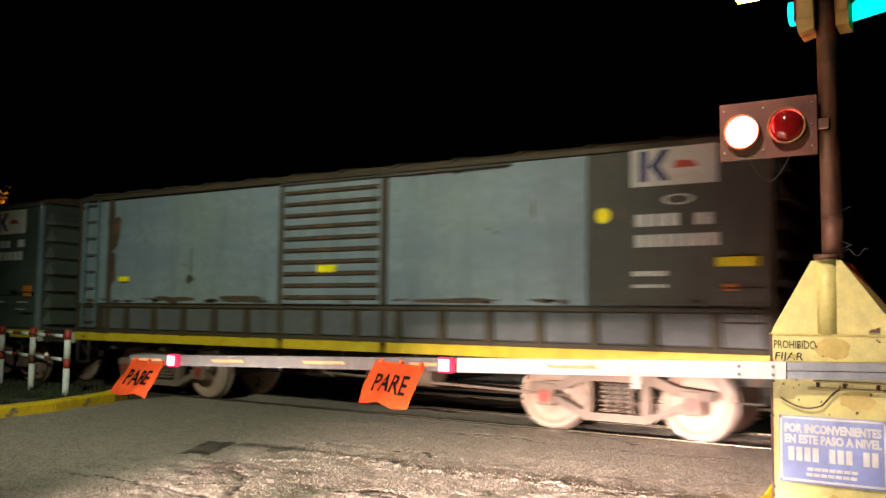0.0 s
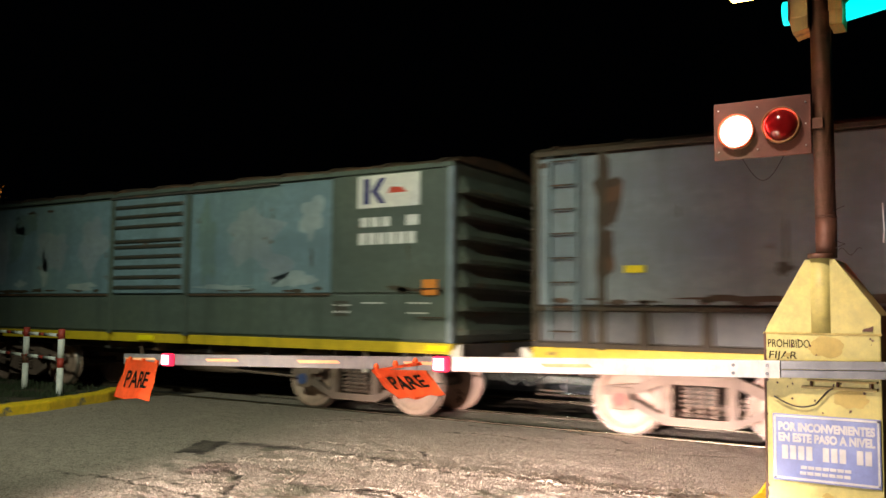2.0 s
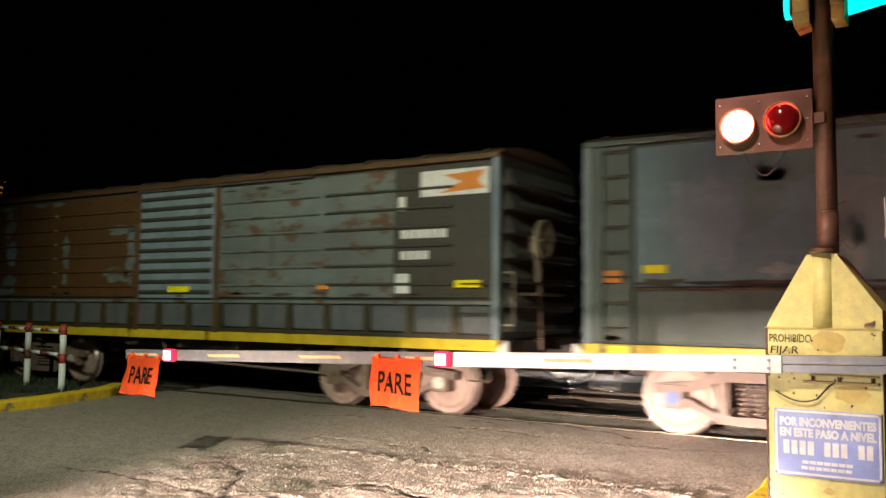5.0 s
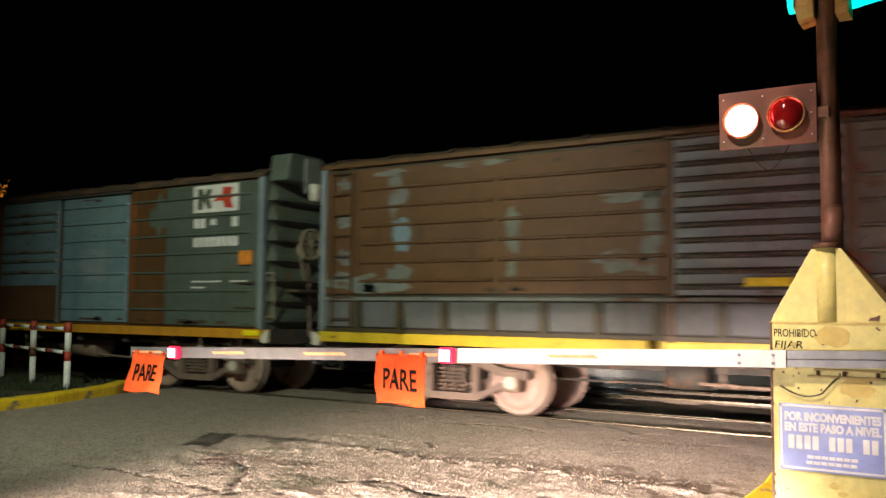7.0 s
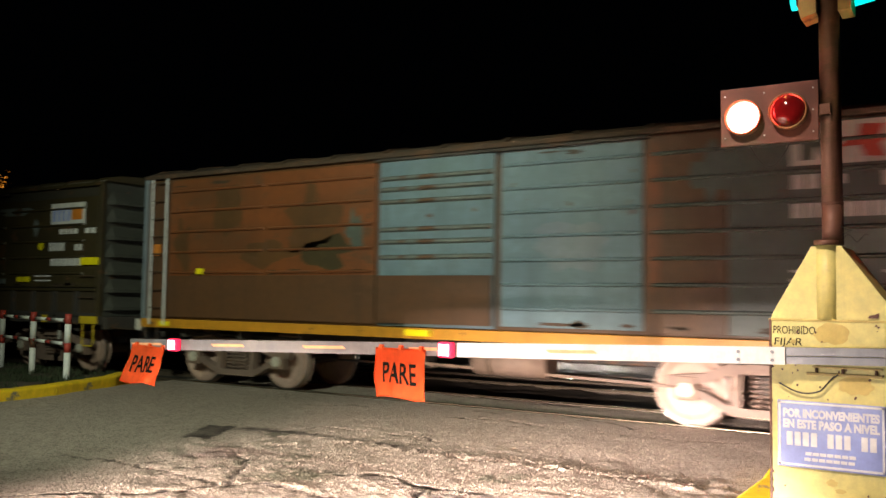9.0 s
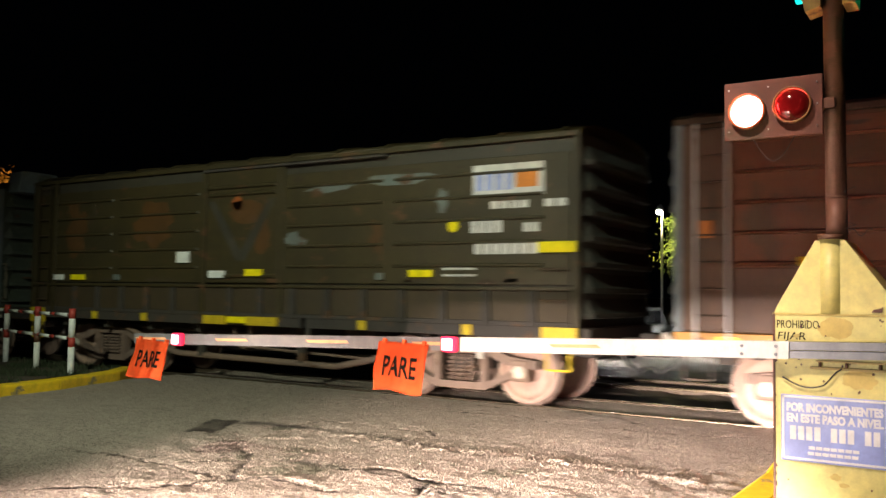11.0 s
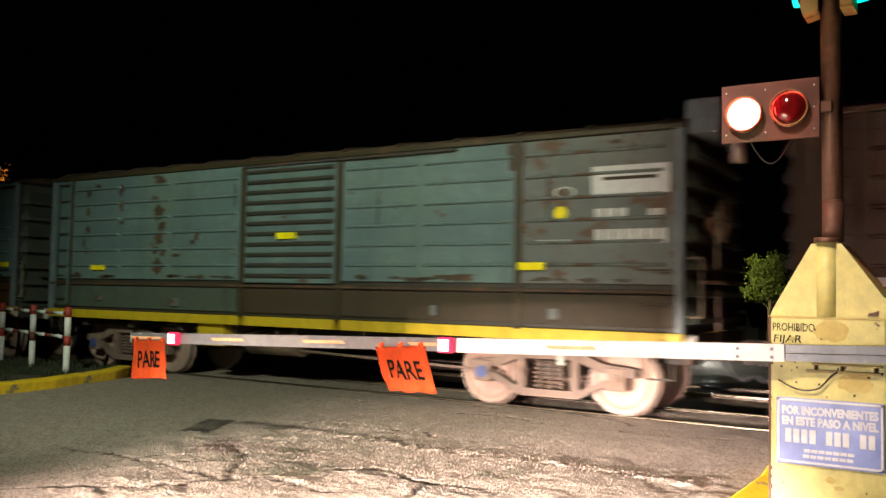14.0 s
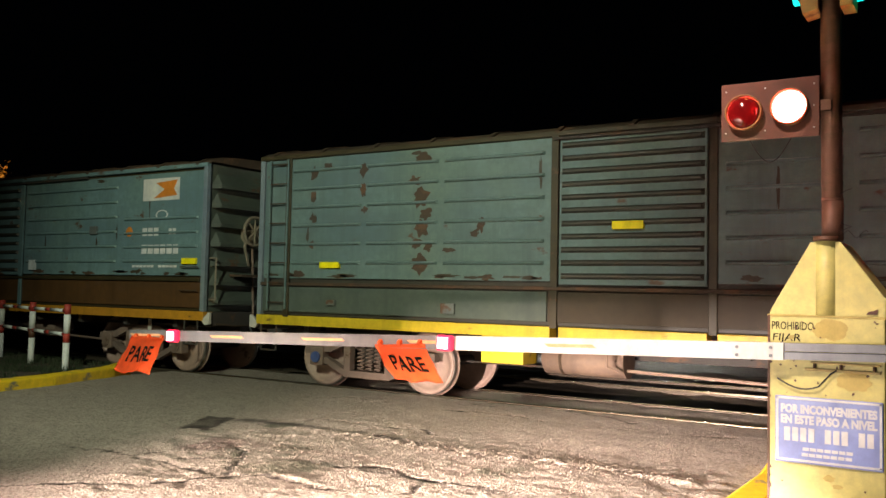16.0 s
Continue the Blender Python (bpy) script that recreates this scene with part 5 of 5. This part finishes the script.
wagon(-43.54, 12.52, 0.97, dict(
    label="red-brown rusted goods wagon with blue-grey door and green front bay", paint="orange", low="brown", post="deepbrown", corner="grey", belt=0, brake_wheel=True, end_hatch=True, hatchm="green", endm="endgreen",
    sheets=((0.66, 5.15, 1.85, 3.5, "rustbrown"), (0.0, 0.66, 1.14, 3.5, "lowrust"), (0.66, 5.15, 1.14, 1.85, "lowrust"), (7.22, 9.2, 1.16, 3.5, "blue"), (9.2, 10.2, 1.14, 3.52, "brown"), (10.2, 12.45, 1.14, 3.52, "green")),
    posts=(), door=(5.2, 7.18), doorm="blue", fulldoor=True, doorrib="patch", door_ribs=(2.10, 2.32, 2.5, 2.9, 3.08, 3.24), sill="sill_orange", sill_bays=((0.0, 12.52),), caps=("hubwhite", "hubwhite"), ladder="whiteref", ladder_low=1.0, eave="rust",
    ribs=((0.7, 2.9, levels(1.9, 3.3, 5), "rustbrown"), (3.0, 5.1, levels(1.9, 3.3, 5), "rustbrown"), (7.25, 9.18, levels(1.4, 3.3, 7), "blue"), (9.3, 12.3, levels(1.4, 3.3, 7), "green")),
    plates=((5.25, 7.13, 1.16, 1.84, "lowrust"), (1.4, 1.55, 1.87, 1.97, "reflector"), (5.75, 6.15, 0.99, 1.08, "reflector"), (12.15, 12.5, 1.0, 1.08, "reflector"), (12.03, 12.3, 2.14, 2.37, "orangemark"), (0.3, 0.45, 2.2, 2.4, "orangemark"), (0.5, 0.75, 0.98, 1.06, "reflector")),
    blots=((3.9, 2.7, 0.5, 0.5, "brown"), (2.1, 3.0, 0.35, 0.4, "brown"), (4.75, 2.5, 0.14, 0.3, "green"), (4.2, 2.2, 0.5, 0.25, "deepbrown"), (8.3, 2.2, 0.5, 0.3, "grey"), (3.0, 2.2, 0.5, 0.2, "brown"), (9.32, 2.5, 0.1, 0.8, "rustbrown"), (10.0, 3.0, 0.25, 0.35, "green"), (1.0, 2.4, 0.2, 0.4, "brown")),
    logo=(10.89, 11.96, 3.04, 3.5, "cross"),
    bars=((10.89, 11.2, 2.78, 2.94, 2), (11.3, 11.45, 2.82, 2.92, 2), (11.8, 11.97, 2.78, 2.94, 1), (10.89, 11.97, 2.46, 2.62, 8), (10.88, 11.6, 1.86, 1.89, 8), (11.8, 12.2, 1.86, 1.89, 5), (10.88, 11.2, 1.76, 1.79, 5))))

wagon(-57.28, 11.81, 1.02, dict(
    label="dull brown high-roofed goods wagon with long side ribs", paint="deepbrown", low="dark", post="deepbrown", top=3.62, roof="deepbrown", beam_tips=False,
    sheets=((0.1, 4.9, 1.64, 3.36, "deepbrown"), (6.75, 11.7, 1.64, 3.36, "deepbrown"), (0.1, 11.7, 1.16, 1.56, "framebrown")),
    posts=(0.75, 4.95, 6.72), door=(5.0, 6.68), doorm="deepbrown", doorrib="deepbrown", door_ribs=(1.75, 3.1, 3.22), gussets="under", sill="under", beltm="deepbrown", caps=("hubwhite", "hubwhite"), truss=True, vee=True, reservoir=False, step="sill",
    ribs=((0.8, 2.5, levels(1.9, 3.15, 5), "deepbrown"), (2.7, 4.8, levels(1.9, 3.15, 5), "deepbrown"), (6.85, 8.7, levels(1.9, 3.15, 5), "deepbrown"), (8.9, 11.3, levels(1.9, 3.15, 5), "deepbrown")),
    plates=((0.78, 1.06, 1.68, 1.78, "whiteref"), (1.32, 1.72, 1.68, 1.78, "reflector"), (4.3, 4.6, 1.98, 2.17, "whiteref"), (5.15, 5.5, 1.72, 1.84, "whiteref"), (6.0, 6.35, 1.75, 1.86, "reflector"), (9.2, 9.6, 1.74, 1.84, "reflector"), (11.25, 11.78, 2.06, 2.2, "reflector"),
            (5.6, 6.05, 0.99, 1.09, "reflector"), (5.05, 5.55, 0.96, 1.1, "sill"), (6.05, 6.7, 0.96, 1.1, "sill"), (2.0, 2.15, 0.96, 1.1, "sill"), (3.4, 3.55, 0.96, 1.1, "sill"), (8.3, 8.45, 0.96, 1.1, "sill"), (10.1, 10.25, 0.96, 1.1, "sill"), (0.05, 0.5, 1.08, 1.14, "sill"), (0.05, 0.5, 0.86, 0.92, "sill"), (0.05, 0.17, 0.921, 1.079, "sill"), (0.38, 0.5, 0.921, 1.079, "sill"), (11.3, 11.8, 0.96, 1.1, "sill"), (8.6, 8.75, 1.7, 1.8, "patch"), (2.6, 2.75, 1.68, 1.78, "patch")),
    blots=((7.7, 3.1, 0.4, 0.07, "patch"), (9.0, 3.16, 0.6, 0.08, "patch"), (7.0, 2.3, 0.2, 0.12, "patch"), (8.6, 2.35, 0.12, 0.25, "brown"), (1.4, 2.6, 0.3, 0.5, "brown"), (3.6, 2.7, 0.5, 0.4, "brown"), (9.75, 2.8, 0.1, 0.15, "patch")),
    door_blots=((5.75, 2.95, 0.12, 0.12, "orange"), (5.95, 2.8, 0.4, 0.2, "brown"), (6.3, 2.4, 0.2, 0.3, "brown")),
    logo=(10.23, 11.31, 2.82, 3.26, "mixed"), discs=((9.92, 2.45, 0.09, "reflector"),),
    bars=((10.5, 11.1, 2.66, 2.76, 4), (11.3, 11.65, 2.66, 2.76, 2), (10.19, 10.7, 2.34, 2.5, 4), (11.0, 11.25, 2.34, 2.46, 2), (10.25, 11.24, 2.05, 2.2, 7), (9.75, 10.3, 1.75, 1.78, 6), (9.75, 10.3, 1.84, 1.87, 6))))

wagon(-70.3, 12.44, 0.96, dict(
    label="grey ribbed goods wagon with brown rust patches and brake wheel", paint="sage", low="dark", post="deepbrown", corner="grey", brake_wheel=True, end_hatch=True, hatchm="grey", endm="endgreen",
    sheets=((0.1, 5.15, 1.68, 3.54, "sage"), (7.25, 10.25, 1.68, 3.54, "sage"), (10.25, 12.35, 1.68, 3.54, "patch"), (0.1, 5.1, 1.16, 1.55, "green"), (5.1, 12.35, 1.16, 1.55, "framebrown")),
    posts=(0.62, 5.2, 7.22, 10.25), door=(5.24, 7.18), doorm="sage", doorrib="dark", door_ribs=levels(1.75, 3.42, 11), sill="sill", caps=("hubblue", "bogie"), equip="sill", reservoir=4.8,
    ribs=((0.7, 2.05, levels(1.92, 3.35, 6), "sage"), (2.15, 3.4, levels(1.92, 3.35, 6), "sage"), (3.5, 5.05, levels(1.92, 3.35, 6), "sage"), (7.35, 8.6, levels(1.92, 3.35, 6), "sage"), (8.75, 10.15, levels(1.92, 3.35, 6), "sage"), (10.35, 12.2, levels(1.92, 3.35, 6), "patch")),
    plates=((1.3, 1.68, 1.84, 1.93, "reflector"), (6.0, 6.4, 2.33, 2.43, "reflector"), (10.26, 10.64, 1.85, 1.95, "reflector"), (1.45, 1.62, 1.28, 1.36, "patch"), (3.5, 3.72, 1.22, 1.36, "patch"), (8.9, 9.0, 1.22, 1.36, "patch"), (10.7, 10.85, 1.22, 1.36, "patch")),
    logo=(11.27, 12.27, 2.79, 3.15, "faded"), discs=((10.85, 2.58, 0.09, "reflector"),), blots=((1.12, 3.3, 0.07, 0.1, "rust"), (1.12, 2.95, 0.06, 0.08, "rust"), (1.12, 2.6, 0.06, 0.07, "rust"), (1.1, 2.2, 0.05, 0.06, "rust"), (1.4, 3.38, 0.08, 0.06, "rust"), (2.08, 3.3, 0.06, 0.1, "rust"), (2.08, 3.0, 0.05, 0.09, "rust"), (2.1, 2.7, 0.06, 0.05, "rust"), (3.0, 3.1, 0.1, 0.06, "rust"), (3.15, 3.4, 0.12, 0.08, "rust"),
           (3.1, 2.85, 0.13, 0.16, "rust"), (3.2, 2.62, 0.1, 0.09, "rust"), (3.12, 2.4, 0.1, 0.1, "rust"), (3.05, 2.2, 0.09, 0.06, "rust"), (3.25, 2.15, 0.07, 0.07, "rust"), (3.1, 1.88, 0.13, 0.15, "rust"), (4.1, 2.42, 0.06, 0.1, "rust"), (4.0, 2.32, 0.07, 0.05, "rust"), (3.6, 2.1, 0.12, 0.03, "rust"), (0.85, 1.75, 0.1, 0.05, "rust"), (4.2, 1.72, 0.1, 0.04, "rust"), (9.3, 1.75, 0.3, 0.05, "rust"), (10.2, 3.35, 0.1, 0.2, "rust")),
    marks=((10.75, 11.05, 2.76, 2.92),), bars=((11.3, 11.75, 2.48, 2.62, 3), (12.0, 12.2, 2.52, 2.6, 2), (11.3, 12.25, 2.18, 2.36, 7), (10.5, 11.0, 2.2, 2.24, 5), (10.7, 11.0, 1.85, 2.0, 1, "patch"), (11.3, 11.5, 1.82, 1.95, 1, "patch"))))

wagon(-83.97, 12.5, 1.05, dict(
    label="blue-grey ribbed goods wagon with orange company panel", paint="steelblue", low="deepbrown", post="steelblue", corner="grey", brake_wheel=True, endm="endgreen",
    sheets=((0.1, 5.15, 1.7, 3.5, "steelblue"), (7.25, 12.4, 1.7, 3.5, "steelblue"), (0.1, 12.4, 1.16, 1.6, "brown")),
    posts=(5.2, 7.2), door=(5.24, 7.18), doorm="steelblue", doorrib="dark", sill="sill_orange", caps=("bogie", "bogie"), belt=1.64, beltm="deepbrown",
    ribs=((7.35, 10.15, levels(1.95, 3.3, 6), "steelblue"), (10.35, 12.3, levels(1.95, 2.7, 4), "steelblue"), (0.2, 5.0, levels(1.95, 3.3, 6), "steelblue")),
    plates=((11.95, 12.3, 1.9, 2.0, "reflector"), (7.5, 7.7, 1.78, 1.98, "whiteref"), (9.4, 9.6, 2.45, 2.6, "patch")),
    logo=(10.85, 11.8, 3.02, 3.41, "orange"), discs=((10.5, 2.48, 0.09, "orangemark"),),
    marks=((11.2, 11.52, 2.68, 2.85),), bars=((10.85, 11.3, 2.4, 2.54, 3), (11.55, 11.75, 2.42, 2.52, 2), (10.84, 11.83, 2.08, 2.24, 6), (10.6, 11.2, 1.84, 1.88, 6), (11.3, 11.8, 1.84, 1.88, 5))))


# ---- beyond the tracks ----
def far_car(x, y, z, yaw):
    c = thing("car", (x, y, z), "silver car waiting with lit headlights beyond the tracks", "car", "cars waiting beyond the tracks")
    c.rotation_euler = (0, 0, radians(yaw))
    part("body", poly_x(((-2.1, 0.3), (2.0, 0.3), (2.05, 0.62), (1.1, 0.86), (-1.0, 0.92), (-2.1, 0.85)), 0.85), "carpaint", c)
    cab = part("cabin", poly_x(((1.05, 0.86), (0.35, 1.38), (-1.2, 1.42), (-1.9, 0.9)), 0.70), "carpaint", c)
    part("windscreen", poly_x(((0.98, 0.90), (0.40, 1.34), (0.36, 1.34), (0.94, 0.90)), 0.64), "glass", cab)
    for s in (-1, 1):
        part("side_window", bx(-1.2, 0.3, s * 0.70 - 0.01, s * 0.70 + 0.01, 0.95, 1.32), "glass", cab)
        part("headlight", rd((2.02, s * 0.6, 0.6), (2.06, s * 0.6, 0.6), 0.08, 16), "headlight", c, "lit headlight")
        for wx in (-1.3, 1.3):
            w = part("wheel", lathe([(0.001, -0.1), (0.2, -0.1), (0.31, -0.09), (0.31, 0.09), (0.001, 0.1)], 20, (wx, s * 0.75, 0.31)), "tyre", c)
    return c


def poly_x(pts, half):
    return poly(pts, -half, half)


far_car(-9.6, 25.0, -0.25, -91)
far_car(-7.55, 27.5, -0.25, -92)


def far_tree(x, y, lift, seed, size, label):
    """A bushy street tree; its crown is many small leaves round a score of uneven clumps."""
    t = thing("tree", (x, y, -0.22), label, "tree", "street trees beyond the tracks")
    part("trunk", rd((0, 0, 0), (0.06, 0, 2.9 * size + lift), 0.12, 10, 0.05), "bark", t)
    rnd = random.Random(seed)
    clumps = []
    for k in range(19):
        a, r = k * 2.4, 0.30 + 0.55 * rnd.random()
        c = Vector((r * math.cos(a), r * math.sin(a), 2.1 + 1.75 * (k + rnd.random()) / 19)) * size + Vector((0, 0, lift))
        clumps.append(c)
        if k % 2:
            part("limb", rd((0.05, 0, c.z - 0.6 * size), tuple(c), 0.03, 6, 0.01), "bark", t)
    bm = bmesh.new()
    for _ in range(2600):
        c = rnd.choice(clumps) + Vector((rnd.gauss(0, 0.17), rnd.gauss(0, 0.17), rnd.gauss(0, 0.13))) * size
        u = Vector((rnd.gauss(0, 1), rnd.gauss(0, 1), rnd.gauss(0, 1))).normalized() * 0.06
        v = u.orthogonal().normalized() * 0.032
        bm.faces.new([bm.verts.new(c + d) for d in (-u, v, u, -v)])
    part("crown", bm, "leaf", t)
    return t


far_tree(-9.6, 31.5, 0.1, 11, 1.18, "small tree with street-lit yellow-green leaves")
far_tree(-6.75, 31.8, -0.08, 5, 0.85, "lower dim tree with sparse lit leaves")


def far_street_lamp(x, y, z):
    """A lit street lamp on a slim pole, by the tree."""
    p = thing("street_lamp", (x, y, -0.27), "slim grey street lamp with a white lit bulb", "street lamp")
    part("pole", rd((0, 0.25, 0), (0, 0.25, z + 0.5), 0.05, 12, 0.035), "boomgrip", p)
    part("arm", tube([(0, 0.25, z + 0.48), (0, 0.15, z + 0.55), (0, 0, z + 0.5)], 0.02), "boomgrip", p)
    part("shade", rd((0, 0, z + 0.36), (0, 0, z + 0.5), 0.15, 18, 0.05), "boomgrip", p)
    part("bulb", lathe([(0.001, -0.09), (0.06, -0.07), (0.09, 0.0), (0.06, 0.07), (0.001, 0.09)], 16, (0, 0, z + 0.29)), "bulb", p, "white lit bulb")


far_street_lamp(-9.53, 28.0, 4.28)
spot("street_or_fill_light", (-9.53, 28.0, 4.3), (-9.65, 31.5, 3.3), 8500, 104, 0.8, (1.0, 0.90, 0.40), 0.2)


def lit_branch(x, y, z):
    t = thing("tree", (x, y, -0.9), "tall tree with leaves lit orange by a street lamp", "tree")
    part("trunk", rd((0, 0, 0), (0, 0, z + 1), 0.2, 10, 0.08), "bark", t)
    rnd = random.Random(4)
    bm = bmesh.new()
    for _ in range(420):
        c = Vector((rnd.gauss(0.1, 0.55), rnd.gauss(0, 0.5), z + 0.9 + rnd.gauss(0, 0.6)))
        u = Vector((rnd.gauss(0, 1), rnd.gauss(0, 1), rnd.gauss(0, 1))).normalized() * 0.2
        v = u.orthogonal().normalized() * 0.08
        bm.faces.new([bm.verts.new(c + d) for d in (-u, v, u, -v)])
    part("crown", bm, "leaf_orange", t)


lit_branch(-76.6, 44, 11.1)
spot("street_or_fill_light", (-74.0, 40.5, 9.5), (-76.6, 44, 12.0), 3200, 50, 0.6, (1.0, 0.42, 0.08), 0.2)


def side_post():
    """Rusty post at the verge, beside the cabinet."""
    p = thing("rusty_post", (-0.42, 5.35, 0.0), "rusty brown steel post behind the cabinet", "post")
    part("shaft", bx(-0.02, 0.10, -0.04, 0.04, -0.1, 2.45, 0.006), "oldtin", p)
    part("wire", tube([(-0.07, -0.05, 2.15), (-0.065, -0.05, 2.0), (-0.07, -0.05, 1.93)], 0.004), "whiteref", p)


side_post()


# ---- what moves ----
def motions():
    # travel of the train along the track, in metres
    S = ((0.0, 0.0), (0.5, 2.42), (1.0, 4.85), (1.5, 7.27), (2.0, 9.69), (2.5, 12.10), (3.0, 14.48), (3.5, 16.87), (4.0, 19.27), (5.5, 26.45), (7.0, 33.62), (8.0, 38.44),
         (9.0, 43.25), (10.2, 48.98), (11.5, 55.18), (12.0, 57.58), (12.5, 59.96), (13.5, 64.74), (14.5, 69.47), (15.0, 71.84), (15.2, 72.74), (15.3, 72.76), (16.0, 72.76))
    for car, x in WAGONS:
        walk(car, [(t, pose(x + s, AXIS, 0)) for t, s in S])
    ts, ss = [a for a, _ in S], [b for _, b in S]
    steps = [k / 10 for k in range(0, 153)] + [16.0]
    turns = [(t, math.degrees(float(np.interp(t, ts, ss)) / WHEEL_R)) for t in steps]
    for k, (ws, x) in enumerate(WHEELSETS):
        walk(ws, [(t, pose(x, 0, WHEEL_R, 0, (d + 37 * k) % 360, 0)) for t, d in turns])
    # the two lamps flash by turns: a dark lens slides before the lit one
    for n, (sh, x, z) in enumerate(SHUTTERS):
        # each second half of the beat belongs to the lamp on the mast's side
        beat = [(0.0, True)]
        for k in range(16):
            beat += [(0.46 + 0.983 * k, False), (0.95 + 0.983 * k, True)]
        beat = [(t, left) for t, left in beat if t < 15.22]
        rows = []
        for t, left in beat:
            t = round(t * FPS) / FPS
            y = 0.045 if left == (n == 0) else -0.006
            if rows:
                rows.append((t - 1 / FPS, pose(x, y_before, z)))
            rows.append((t, pose(x, y, z)))
            y_before = y
        rows.append((16.0, pose(x, y_before, z)))
        walk(sh, rows)
    # flags in the wind: swing about the boom, and lean along it
    # (seconds, swing towards the road, lean)
    LEFT = ((0, 34, 8), (0.5, 28, 6), (1.0, 26, 8), (1.5, 18, 8), (2.0, 14, 8), (2.5, 8, 4), (2.75, -6, -4), (3.0, -28, -16), (3.5, -26, -14), (3.8, -14, -8), (4.0, -6, -4), (5.2, 8, 8), (6.5, 10, 6), (7.0, 10, 6), (8.0, 10, 6), (9.0, 16, 8), (10.0, 10, 8),
            (11.5, 12, 8), (12.0, 12, 6), (12.5, 12, 6), (13.0, 2, 0), (13.5, -6, -6), (14.0, -4, -3), (14.5, 2, 0), (15.0, 22, 2), (15.2, 26, 0), (16.0, 26, 0))
    RIGHT = ((0, 38, 8), (0.5, 34, 8), (0.8, 42, 8), (1.0, 52, 0), (1.2, 44, -14), (1.5, -45, -22), (1.9, -48, -30), (2.25, -26, -10), (2.5, 24, 6), (3.0, 26, 8), (3.5, 12, 8), (4.0, 3, 1), (5.2, 6, 4), (6.5, 6, 2), (7.0, 4, 0), (8.0, 4, 2), (9.0, 3, 0), (10.0, 6, 2),
             (11.3, 16, 4), (11.7, 12, 3), (12.0, 3, 1), (12.5, 3, 0), (13.0, -4, -2), (13.5, -10, -5), (14.0, -20, -10), (14.5, -34, -14), (15.0, -32, -10), (15.2, -38, -8), (16.0, -38, -8))
    for f, table in zip(FLAGS, (LEFT, RIGHT)):
        p = f.location.copy()
        walk(f, [(t, pose(p.x, p.y, p.z - 0.02 * min(1.0, max(0.0, -a / 15.0)), -a, b * 0.32, 0)) for t, a, b in table])


motions()
